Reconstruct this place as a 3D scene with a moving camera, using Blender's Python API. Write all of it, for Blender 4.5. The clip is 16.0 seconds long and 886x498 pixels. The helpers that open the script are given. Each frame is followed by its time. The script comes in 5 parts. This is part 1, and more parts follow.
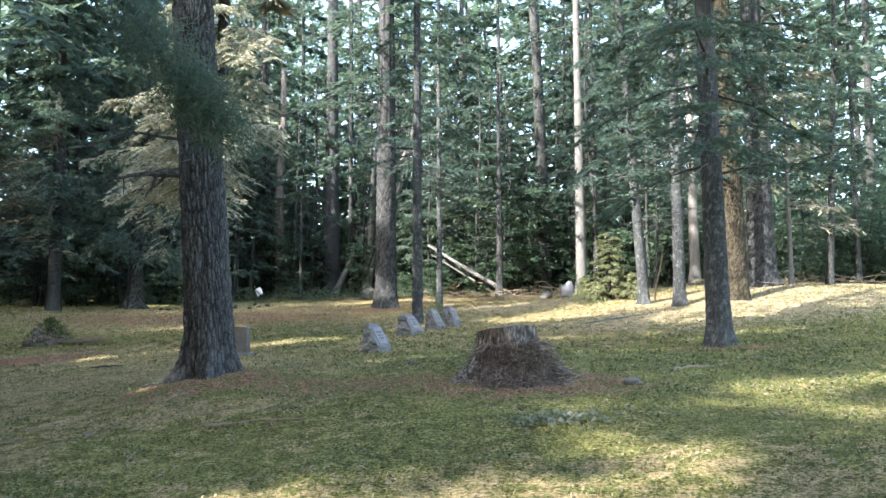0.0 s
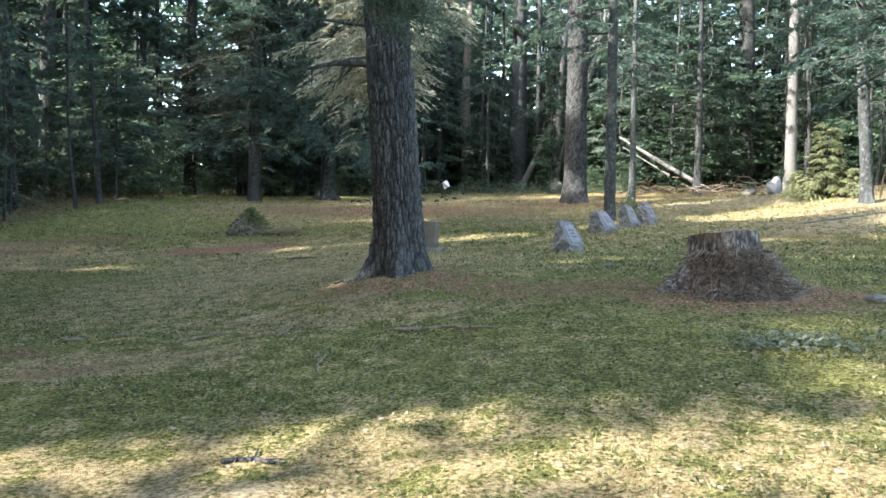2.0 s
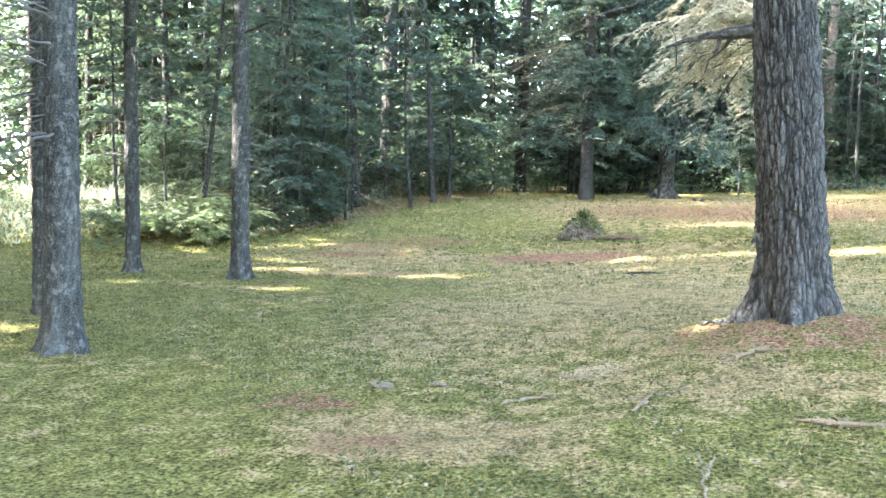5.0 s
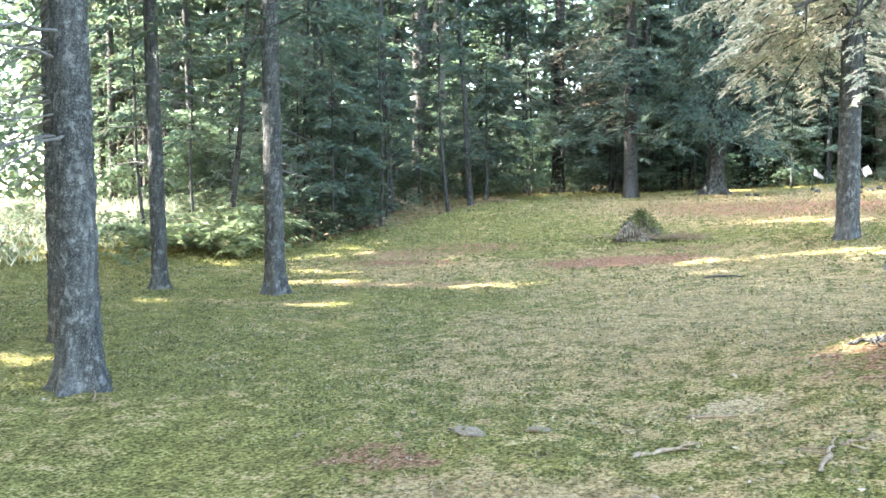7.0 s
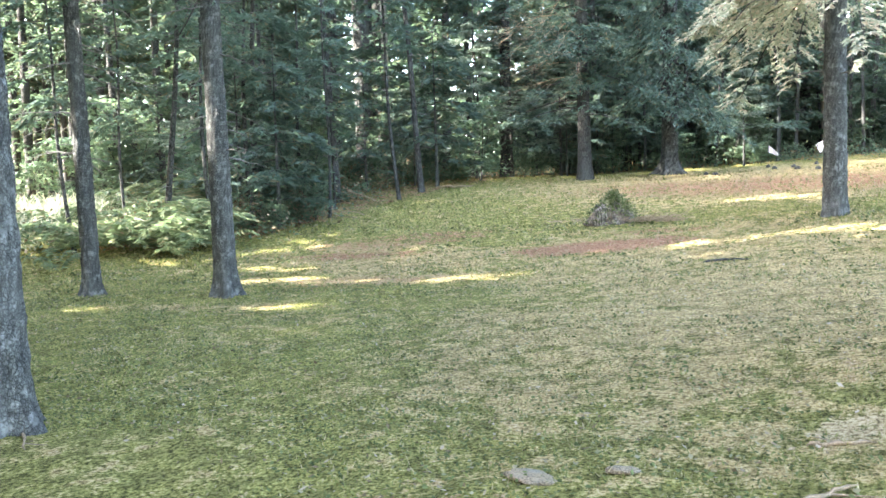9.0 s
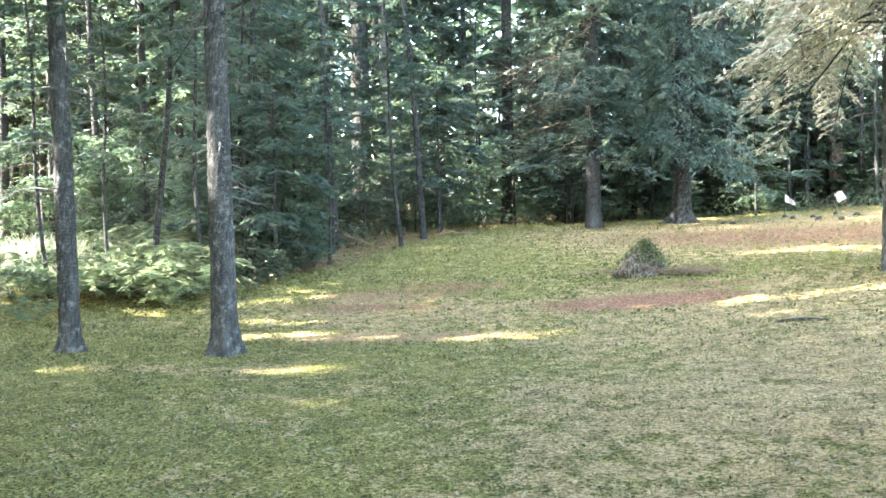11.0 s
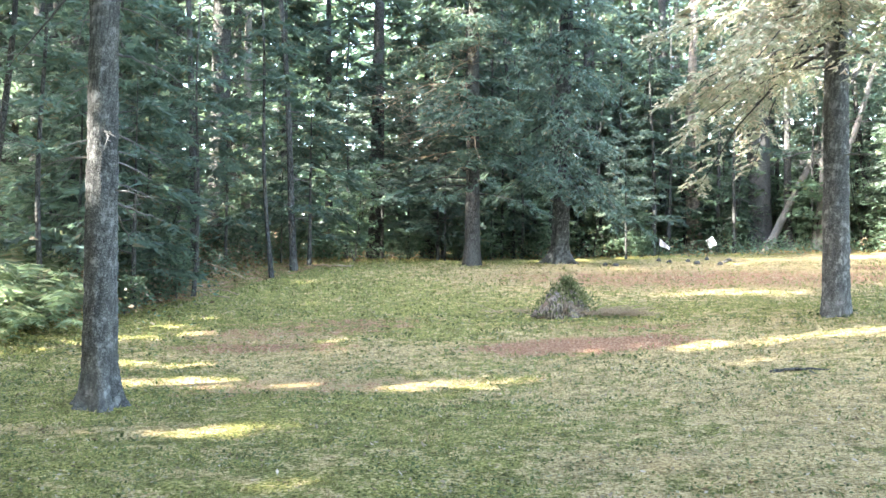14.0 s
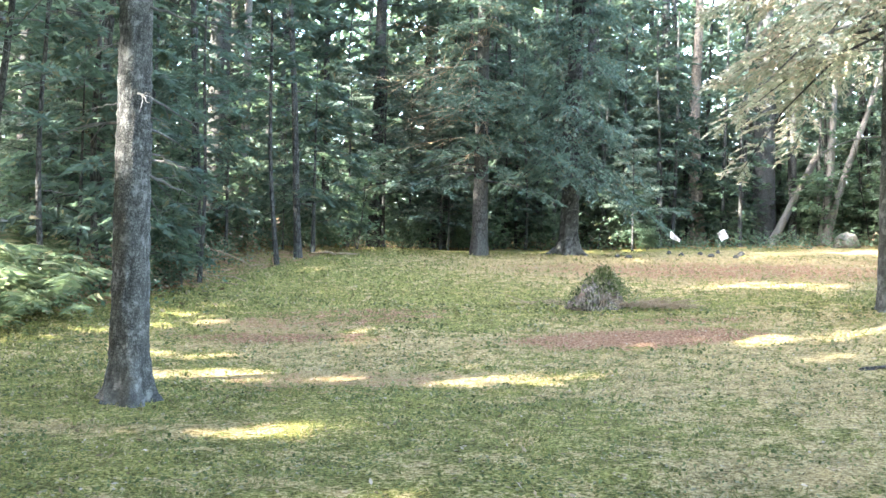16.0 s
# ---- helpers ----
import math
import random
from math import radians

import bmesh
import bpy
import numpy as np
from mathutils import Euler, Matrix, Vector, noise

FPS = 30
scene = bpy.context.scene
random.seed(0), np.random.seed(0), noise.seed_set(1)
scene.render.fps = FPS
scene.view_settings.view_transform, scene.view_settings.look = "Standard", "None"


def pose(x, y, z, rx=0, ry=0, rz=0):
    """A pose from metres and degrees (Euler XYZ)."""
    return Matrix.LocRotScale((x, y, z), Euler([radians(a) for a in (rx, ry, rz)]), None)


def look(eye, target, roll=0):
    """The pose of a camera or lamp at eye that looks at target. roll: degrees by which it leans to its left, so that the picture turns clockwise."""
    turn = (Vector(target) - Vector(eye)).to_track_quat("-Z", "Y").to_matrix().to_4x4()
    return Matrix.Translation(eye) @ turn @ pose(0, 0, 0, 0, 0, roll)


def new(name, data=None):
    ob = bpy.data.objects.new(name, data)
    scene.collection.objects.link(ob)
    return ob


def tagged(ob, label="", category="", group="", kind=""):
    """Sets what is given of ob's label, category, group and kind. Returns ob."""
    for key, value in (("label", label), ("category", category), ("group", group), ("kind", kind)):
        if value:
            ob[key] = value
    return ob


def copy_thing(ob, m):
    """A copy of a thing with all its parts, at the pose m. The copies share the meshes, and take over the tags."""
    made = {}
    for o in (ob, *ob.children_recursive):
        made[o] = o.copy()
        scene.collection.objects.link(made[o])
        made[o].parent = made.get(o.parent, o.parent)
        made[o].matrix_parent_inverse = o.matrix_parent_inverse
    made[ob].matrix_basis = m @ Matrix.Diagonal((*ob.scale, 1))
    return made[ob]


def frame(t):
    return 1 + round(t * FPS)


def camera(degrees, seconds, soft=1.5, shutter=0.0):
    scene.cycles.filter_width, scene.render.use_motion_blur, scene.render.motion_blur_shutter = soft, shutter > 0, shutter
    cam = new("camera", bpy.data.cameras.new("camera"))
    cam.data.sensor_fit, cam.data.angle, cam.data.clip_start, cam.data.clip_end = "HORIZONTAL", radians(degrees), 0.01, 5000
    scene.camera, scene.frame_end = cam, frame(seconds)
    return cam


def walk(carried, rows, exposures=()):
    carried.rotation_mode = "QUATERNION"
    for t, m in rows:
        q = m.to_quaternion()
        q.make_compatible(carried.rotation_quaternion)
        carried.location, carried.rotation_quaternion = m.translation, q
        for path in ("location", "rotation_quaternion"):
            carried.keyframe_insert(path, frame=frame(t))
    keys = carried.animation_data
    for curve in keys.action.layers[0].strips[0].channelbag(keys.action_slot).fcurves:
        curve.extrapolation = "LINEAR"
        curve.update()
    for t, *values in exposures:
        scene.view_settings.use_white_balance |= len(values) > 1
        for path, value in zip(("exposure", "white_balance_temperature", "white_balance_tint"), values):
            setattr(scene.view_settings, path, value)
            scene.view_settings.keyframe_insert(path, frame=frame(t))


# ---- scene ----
cam = camera(54.8, 16.0)
METRES, EYE, TILT, LEAN, TURN = 10.9, 1.5, 0.0, 0.0, 0.0
ROWS = [
    (0.0, 0.0, 0.0, 0.0, 0.03, 5.43, 0.29),
    (0.5, -0.0018, 0.0028, -0.0009, -0.43, 4.83, 0.53),
    (1.0, -0.0051, 0.0129, -0.0012, 0.37, 3.11, 0.39),
    (1.5, -0.01, 0.0378, -0.0009, 6.17, 0.47, 0.05),
    (2.0, -0.0186, 0.0662, 0.0082, 12.25, -1.84, -0.81),
    (2.5, -0.0362, 0.0989, 0.0113, 15.38, -2.29, -0.62),
    (3.0, -0.0508, 0.1265, 0.0164, 18.93, -3.11, -0.57),
    (3.5, -0.0625, 0.1627, 0.0186, 26.78, -1.81, -0.12),
    (4.0, -0.0753, 0.189, 0.0241, 29.91, -2.21, -0.59),
    (4.5, -0.0948, 0.215, 0.0251, 31.87, -2.32, -0.95),
    (5.0, -0.1139, 0.2365, 0.0305, 33.83, -2.75, -1.33),
    (7.5, -0.2419, 0.3313, 0.0287, 36.01, -2.54, 0.94),
    (8.0, -0.2686, 0.3499, 0.0265, 36.29, -2.87, 1.87),
    (8.5, -0.3017, 0.3681, 0.027, 32.96, -3.45, 2.5),
    (9.0, -0.3279, 0.3817, 0.0268, 30.73, -3.34, 1.93),
    (11.5, -0.4785, 0.4838, 0.0295, 28.06, 1.08, 1.14),
    (12.0, -0.507, 0.4986, 0.0287, 21.57, 2.09, -1.19),
    (12.5, -0.539, 0.5146, 0.029, 18.88, 3.15, -1.29),
    (13.0, -0.5727, 0.5343, 0.0264, 18.9, 3.13, -1.15),
    (13.5, -0.6028, 0.5483, 0.0251, 19.11, 2.09, -0.24),
    (14.0, -0.6386, 0.5673, 0.0206, 17.45, 2.31, -0.47),
    (14.5, -0.6643, 0.5827, 0.0192, 16.85, 2.21, -0.57),
    (15.0, -0.689, 0.6003, 0.0179, 16.84, 2.31, -0.53),
    (15.5, -0.7122, 0.61, 0.0167, 16.88, 2.14, -0.68),
    (16.0, -0.7338, 0.6148, 0.0132, 15.79, 1.84, -1.23),
]
EXPOSURES = [(0.0, 3.08, 6500, 12), (2.8, 3.3, 6600, 11), (3.6, 4.25, 6900, 12), (4.6, 4.76, 7000, 14), (9.2, 4.8, 7050, 14), (11.4, 4.88, 7000, 14), (16.0, 4.9, 7000, 13)]
walk(cam, [(t, pose(0, 0, EYE, TILT, LEAN, TURN) @ pose(METRES * x, METRES * y, METRES * z, 90 + pitch, roll, yaw)) for t, x, y, z, yaw, pitch, roll in ROWS],
     EXPOSURES)

# ---- world, sun ----
SUN_TO = Vector((-0.77, -0.64, 0)).normalized() * math.cos(radians(34)) + Vector((0, 0, math.sin(radians(34))))
world = bpy.data.worlds.new("sky")
scene.world = world
world.use_nodes = True
_n = world.node_tree.nodes
_sky = _n.new("ShaderNodeTexSky")
_sky.sky_type = 'NISHITA'
_sky.sun_disc = False
_sky.sun_elevation = radians(34)
_sky.sun_rotation = math.atan2(SUN_TO.x, SUN_TO.y)
_sky.dust_density = 2.0
_n["Background"].inputs["Strength"].default_value = 0.15
world.node_tree.links.new(_sky.outputs[0], _n["Background"].inputs["Color"])
_sun = bpy.data.lights.new("sun", 'SUN')
_sun.energy = 3.0
_sun.angle = radians(0.6)
_sun.color = (1.0, 0.975, 0.96)
sun = new("sun", _sun)
sun.matrix_world = look(SUN_TO * 60, (0, 0, 0))


# ---- node helpers and materials ----
class Tree:
    """A small wrapper for building node materials."""

    def __init__(self, name):
        self.mat = bpy.data.materials.new(name)
        self.mat.use_nodes = True
        self.nt = self.mat.node_tree
        self.bsdf = self.nt.nodes["Principled BSDF"]
        self.out = self.nt.nodes["Material Output"]

    def node(self, kind, ins=None, **props):
        n = self.nt.nodes.new(kind)
        for k, v in props.items():
            setattr(n, k, v)
        for k, v in (ins or {}).items():
            if isinstance(v, bpy.types.NodeSocket):
                self.nt.links.new(v, n.inputs[k])
            else:
                n.inputs[k].default_value = v
        return n

    def coords(self, scale=(1, 1, 1), space="Object"):
        tc = self.node("ShaderNodeTexCoord")
        return self.node("ShaderNodeMapping", {"Vector": tc.outputs[space], "Scale": scale}).outputs[0]

    def noise(self, vec, scale, detail=4.0, rough=0.55):
        return self.node("ShaderNodeTexNoise", {"Vector": vec, "Scale": scale, "Detail": detail, "Roughness": rough}).outputs[0]

    def ramp(self, fac, stops):
        r = self.node("ShaderNodeValToRGB", {"Fac": fac})
        els = r.color_ramp.elements
        while len(els) < len(stops):
            els.new(0.5)
        for e, (p, c) in zip(els, stops):
            e.position = p
            e.color = (*c, 1) if len(c) == 3 else c
        return r.outputs[0]

    def mix(self, fac, a, b, blend='MIX'):
        m = self.node("ShaderNodeMix", data_type='RGBA', blend_type=blend)
        for i, v in ((0, fac), (6, a), (7, b)):
            if isinstance(v, bpy.types.NodeSocket):
                self.nt.links.new(v, m.inputs[i])
            else:
                m.inputs[i].default_value = v if i == 0 else (*v, 1)
        return m.outputs[2]

    def math(self, op, a, b=0.0, clamp=False):
        m = self.node("ShaderNodeMath", {0: a, 1: b}, operation=op, use_clamp=clamp)
        return m.outputs[0]

    def done(self, color, rough=0.8, bump=None, strength=0.5, dist=0.02, spec=0.3):
        for sock, v in (("Base Color", color), ("Roughness", rough), ("Specular IOR Level", spec)):
            if isinstance(v, bpy.types.NodeSocket):
                self.nt.links.new(v, self.bsdf.inputs[sock])
            else:
                self.bsdf.inputs[sock].default_value = (*v, 1) if sock == "Base Color" else v
        if bump is not None:
            b = self.node("ShaderNodeBump", {"Height": bump, "Strength": strength, "Distance": dist})
            self.nt.links.new(b.outputs[0], self.bsdf.inputs["Normal"])
        return self.mat


def leaf_material(name, dark, light, old, old_at=0.9, through_light=0.52, rough=0.5, patch=0.6):
    m = Tree(name)
    geo = m.node("ShaderNodeNewGeometry")
    info = m.node("ShaderNodeObjectInfo")
    c = m.ramp(geo.outputs["Random Per Island"], [(0.0, dark), (old_at - 0.05, light), (old_at + 0.03, old)])
    big = m.noise(m.coords(space="Object"), patch, 2.0)
    c = m.mix(m.math('MULTIPLY', big, 0.5), c, tuple(0.55 * a for a in dark))
    hsv = m.node("ShaderNodeHueSaturation", {"Color": c, "Saturation": 0.95,
                                             "Value": m.math('MULTIPLY_ADD', info.outputs["Random"], 0.5)})
    hsv.inputs["Value"].links[0].from_node.inputs[2].default_value = 0.8
    col = hsv.outputs[0]
    m.done(col, rough, spec=0.15)
    tr = m.node("ShaderNodeBsdfTranslucent", {"Color": m.mix(0.45, col, (0.12, 0.18, 0.075))})
    mx = m.node("ShaderNodeMixShader", {0: through_light, 1: m.bsdf.outputs[0], 2: tr.outputs[0]})
    m.nt.links.new(mx.outputs[0], m.out.inputs[0])
    return m.mat


def bark_material(name, dark, light, lichen, lichen_at=0.66, scale=1.0, up=0.22, crack=0.9):
    m = Tree(name)
    v = m.coords((scale, scale, scale * up))
    warp = m.noise(v, 6.0, 3.0)
    vv = m.node("ShaderNodeVectorMath", {0: v, 1: m.node("ShaderNodeCombineXYZ", {0: m.math('MULTIPLY', warp, 0.12), 1: m.math('MULTIPLY', warp, 0.1)}).outputs[0]}, operation='ADD').outputs[0]
    cell = m.node("ShaderNodeTexVoronoi", {"Vector": vv, "Scale": 22.0}, feature='DISTANCE_TO_EDGE').outputs["Distance"]
    plates = m.ramp(cell, [(0.0, (0, 0, 0)), (0.16, (1, 1, 1))])
    fine = m.noise(m.coords((scale, scale, scale * 0.5)), 60.0, 5.0, 0.65)
    col = m.ramp(m.math('MULTIPLY_ADD', fine, 0.6), [(0.30, dark), (0.49, light)])
    col.node.inputs[0].links[0].from_node.inputs[2].default_value = 0.1
    col = m.mix(m.math('MULTIPLY', m.math('SUBTRACT', 1.0, plates), crack), col, tuple(0.35 * a for a in dark))
    spots = m.ramp(m.noise(m.coords(), 9.0, 6.0, 0.7), [(lichen_at - 0.06, (0, 0, 0)), (lichen_at + 0.02, (1, 1, 1))])
    col = m.mix(m.math('MULTIPLY', spots, 0.7), col, lichen)
    big = m.noise(m.coords((1, 1, 0.4)), 1.6, 3.0)
    col = m.mix(m.ramp(big, [(0.45, (0, 0, 0)), (0.75, (0.4, 0.4, 0.4))]), col, lichen)
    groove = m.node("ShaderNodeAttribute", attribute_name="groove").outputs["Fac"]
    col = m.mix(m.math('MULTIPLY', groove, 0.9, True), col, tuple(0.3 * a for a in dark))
    h = m.math('ADD', m.math('MULTIPLY', plates, 0.8), m.math('MULTIPLY', fine, 0.5))
    return m.done(col, 0.9, h, 0.8, 0.02 / scale, spec=0.15)


M_PINE = bark_material("pine_bark", (0.031, 0.031, 0.029), (0.108, 0.113, 0.108), (0.129, 0.133, 0.125), 0.66, 1.0, 0.26, 0.6)
M_SPRUCE = bark_material("spruce_bark", (0.027, 0.030, 0.029), (0.118, 0.126, 0.119), (0.178, 0.19, 0.182), 0.59, 1.8, 0.75, 0.75)
M_MOSSY = bark_material("mossy_bark", (0.026, 0.022, 0.015), (0.103, 0.083, 0.055), (0.086, 0.079, 0.043), 0.58, 1.1, 0.3)
M_PALE = bark_material("pale_bark", (0.085, 0.082, 0.074), (0.25, 0.24, 0.215), (0.16, 0.16, 0.145), 0.62, 1.6, 0.4, 0.4)
M_SNAG = bark_material("weathered_snag_wood", (0.13, 0.11, 0.09), (0.38, 0.33, 0.27), (0.10, 0.085, 0.07), 0.55, 1.2, 0.12, 0.5)
M_FAR = bark_material("forest_bark", (0.026, 0.027, 0.025), (0.088, 0.09, 0.083), (0.125, 0.135, 0.125), 0.66, 0.9, 0.3)
M_TWIG = bark_material("dead_twig_bark", (0.05, 0.05, 0.048), (0.17, 0.172, 0.165), (0.21, 0.22, 0.205), 0.6, 3.0, 0.4, 0.2)
M_STICK = bark_material("bleached_stick", (0.11, 0.08, 0.05), (0.38, 0.29, 0.195), (0.33, 0.28, 0.20), 0.6, 4.0, 0.2, 0.4)
M_NEEDLE = leaf_material("fir_needles", (0.046, 0.084, 0.073), (0.110, 0.172, 0.144), (0.16, 0.13, 0.08), 0.92)
M_PINENEEDLE = leaf_material("pine_needles", (0.046, 0.081, 0.067), (0.115, 0.168, 0.130), (0.14, 0.11, 0.05), 0.93)
M_DRYSPRAY = leaf_material("yellowing_sprays", (0.20, 0.23, 0.15), (0.46, 0.45, 0.34), (0.50, 0.38, 0.29), 0.8, 0.3)
M_DRYTWIG = leaf_material("brown_dead_sprays", (0.06, 0.045, 0.035), (0.33, 0.255, 0.20), (0.52, 0.44, 0.37), 0.85, 0.15)
M_LEAF = leaf_material("broad_leaves", (0.056, 0.106, 0.072), (0.145, 0.225, 0.15), (0.19, 0.19, 0.10), 0.93, 0.52, 0.4)
M_HEMLOCK = leaf_material("pale_hemlock_sprays", (0.11, 0.155, 0.125), (0.25, 0.31, 0.255), (0.33, 0.34, 0.28), 0.9)
M_YOUNG = leaf_material("young_spruce_needles", (0.20, 0.23, 0.11), (0.42, 0.43, 0.24), (0.25, 0.22, 0.1), 0.9)
M_FERN = leaf_material("fern_fronds", (0.07, 0.11, 0.055), (0.21, 0.26, 0.135), (0.32, 0.28, 0.16), 0.9, 0.45)
M_GRASS = leaf_material("grass_blades", (0.084, 0.096, 0.026), (0.226, 0.234, 0.069), (0.377, 0.300, 0.162), 0.86, 0.35, 0.85, 0.5)
M_CLOVER = leaf_material("clover_leaves", (0.046, 0.062, 0.019), (0.178, 0.210, 0.074), (0.367, 0.320, 0.204), 0.84, 0.3, 0.8, 0.8)
M_STRAW = leaf_material("dry_grass", (0.204, 0.164, 0.074), (0.384, 0.316, 0.167), (0.473, 0.392, 0.230), 0.8, 0.3, 0.7)
M_FIELD = leaf_material("pale_field_weeds", (0.28, 0.30, 0.18), (0.56, 0.56, 0.42), (0.62, 0.56, 0.46), 0.85, 0.35, 0.6)
M_CREEP = leaf_material("creeping_leaves", (0.075, 0.095, 0.06), (0.19, 0.215, 0.155), (0.30, 0.30, 0.24), 0.85, 0.3, 0.7)
M_LITTER = leaf_material("dead_leaves", (0.11, 0.075, 0.04), (0.29, 0.22, 0.135), (0.40, 0.335, 0.25), 0.8, 0.1, 0.85)


def granite_material(name, base, speck):
    m = Tree(name)
    v = m.coords()
    f = m.noise(v, 90.0, 3.0, 0.7)
    b = m.noise(v, 5.0, 5.0, 0.65)
    c = m.ramp(f, [(0.40, speck), (0.5, base), (0.60, tuple(min(1, 1.35 * a) for a in base))])
    c = m.mix(m.ramp(b, [(0.45, (0, 0, 0)), (0.75, (0.7, 0.7, 0.7))]), c, (0.16, 0.17, 0.14))
    return m.done(c, 0.75, m.math('ADD', m.math('MULTIPLY', b, 1.0), m.math('MULTIPLY', f, 0.2)), 1.0, 0.03, spec=0.3)


M_GRANITE = granite_material("rough_granite", (0.159, 0.157, 0.153), (0.069, 0.067, 0.066))
M_POLISH = granite_material("dressed_granite", (0.215, 0.212, 0.209), (0.138, 0.135, 0.133))
M_BOULDER = granite_material("lichened_boulder", (0.11, 0.10, 0.082), (0.045, 0.042, 0.035))
M_FLATSTONE = granite_material("sandy_flat_stone", (0.17, 0.135, 0.085), (0.085, 0.065, 0.04))


def plain_material(name, color, rough=0.7, scale=20.0, var=0.25, bump=0.3):
    m = Tree(name)
    f = m.noise(m.coords(), scale, 5.0, 0.6)
    c = m.ramp(f, [(0.3, tuple(a * (1 - var) for a in color)), (0.7, tuple(min(1, a * (1 + var)) for a in color))])
    return m.done(c, rough, f, bump, 0.01)


M_FLAG = plain_material("sun_bleached_cloth", (0.55, 0.54, 0.52), 0.8, 12.0, 0.08)
M_STRIPE = plain_material("faded_stripe_cloth", (0.45, 0.36, 0.36), 0.8, 12.0, 0.1)
M_DARKMARK = plain_material("dark_marker_stone", (0.045, 0.043, 0.036), 0.8, 15.0, 0.3)
M_INSCR = plain_material("shallow_inscription", (0.11, 0.11, 0.115), 0.8, 30.0, 0.15)
M_STUMPTOP = plain_material("grey_rotten_end_grain", (0.17, 0.135, 0.10), 0.9, 26.0, 0.45, 0.7)


def stump_material():
    m = Tree("rotting_stump_wood")
    v = m.coords((1, 1, 0.22))
    f = m.noise(v, 30.0, 6.0, 0.7)
    b = m.noise(m.coords(), 3.5, 4.0, 0.6)
    c = m.ramp(f, [(0.36, (0.018, 0.016, 0.013)), (0.5, (0.095, 0.085, 0.072)), (0.64, (0.30, 0.27, 0.235))])
    c = m.mix(m.ramp(b, [(0.5, (0, 0, 0)), (0.68, (0.8, 0.8, 0.8))]), c, (0.15, 0.105, 0.075))
    return m.done(c, 0.95, f, 1.0, 0.03, spec=0.1)


M_STUMP = stump_material()


def ground_material():
    m = Tree("mossy_lawn_soil")
    v = m.coords()

    def at(name):
        return m.node("ShaderNodeAttribute", attribute_name=name).outputs["Fac"]
    fine = m.noise(v, 34.0, 6.0, 0.75)
    mid = m.noise(v, 5.5, 5.0, 0.62)
    big = m.noise(v, 0.55, 4.0, 0.6)
    moss = m.ramp(fine, [(0.40, (0.041, 0.042, 0.010)), (0.5, (0.177, 0.174, 0.047)), (0.60, (0.326, 0.308, 0.111))])
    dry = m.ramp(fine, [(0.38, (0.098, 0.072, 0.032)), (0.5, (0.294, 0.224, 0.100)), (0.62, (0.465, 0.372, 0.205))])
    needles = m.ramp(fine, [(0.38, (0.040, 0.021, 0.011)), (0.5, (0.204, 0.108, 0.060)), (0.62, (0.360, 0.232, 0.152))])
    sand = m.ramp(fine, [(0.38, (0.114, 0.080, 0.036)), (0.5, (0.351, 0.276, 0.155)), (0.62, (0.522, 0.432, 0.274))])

    def mask(a, soft=0.16):
        s = m.math('ADD', a, m.math('MULTIPLY', m.math('SUBTRACT', mid, 0.5), 2.4))
        s = m.math('ADD', s, m.math('MULTIPLY', m.math('SUBTRACT', fine, 0.5), 1.6))
        return m.ramp(s, [(0.5 - soft, (0, 0, 0)), (0.5 + soft, (1, 1, 1))])
    turf = m.noise(v, 2.1, 6.0, 0.68)
    # The dry attribute holds dry grass and the painted sunlit spots.
    dry_and_lit = m.math('ADD', at("dry"), m.math('MULTIPLY', m.math('SUBTRACT', big, 0.5), 1.0))
    dry_and_lit = m.math('ADD', dry_and_lit, m.math('MULTIPLY', m.math('SUBTRACT', turf, 0.44), 2.0))
    c = m.mix(mask(dry_and_lit), moss, dry)
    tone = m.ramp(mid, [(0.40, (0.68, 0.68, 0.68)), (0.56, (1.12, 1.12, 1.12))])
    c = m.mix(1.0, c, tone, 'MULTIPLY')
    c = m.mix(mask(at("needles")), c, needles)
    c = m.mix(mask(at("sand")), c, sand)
    h = m.math('ADD', m.math('MULTIPLY', fine, 0.6), m.math('MULTIPLY', mid, 1.0))
    return m.done(c, 0.95, h, 1.0, 0.08, spec=0.1)


M_GROUND = ground_material()


# ---- the lie of the land ----
SWELLS = [(0.3, 9.8, 2.6, 0.2385), (-3, 8, 3.5, -0.0334), (-9, 16, 4, -0.3039), (-9, 29, 7, -0.0107), (-15, 15, 5, -0.3661),
          (0, 0, 4, -0.267), (-7, 7, 4, -0.2647), (4, 20, 7, -0.3009), (10, 26, 5, 0.7113), (4, 34, 6, 0.0512), (-2.7, 10.3, 0.9, 0.20), (-21.5, 28, 4.5, 0.5), (-28, 15.5, 5.0, 0.7), (-19.2, 17.6, 1.8, 0.25),
          (0.75, 9.0, 0.9, 0.05), (-0.3, 19.8, 1.6, 0.09)]


def land(x, y):
    """Height of the ground."""
    x, y = np.asarray(x, float), np.asarray(y, float)
    ye = np.where(y > 50, 50 + 12 * np.tanh((y - 50) / 12), np.where(y < -12, -12, y))
    xe = np.clip(x, -45, 45)
    z = 0.2301 + 0.0142 * xe + 0.0728 * ye
    for a, b, s, w in SWELLS:
        z = z + w * np.exp(-((x - a) ** 2 + (y - b) ** 2) / (2 * s * s))
    return z + 0.018 * np.sin(1.9 * x + 0.7 * y) * np.sin(1.3 * y - 0.8 * x) + 0.010 * np.sin(5.1 * x) * np.sin(4.3 * y + 1.0)


def gz(x, y):
    return float(land(x, y))


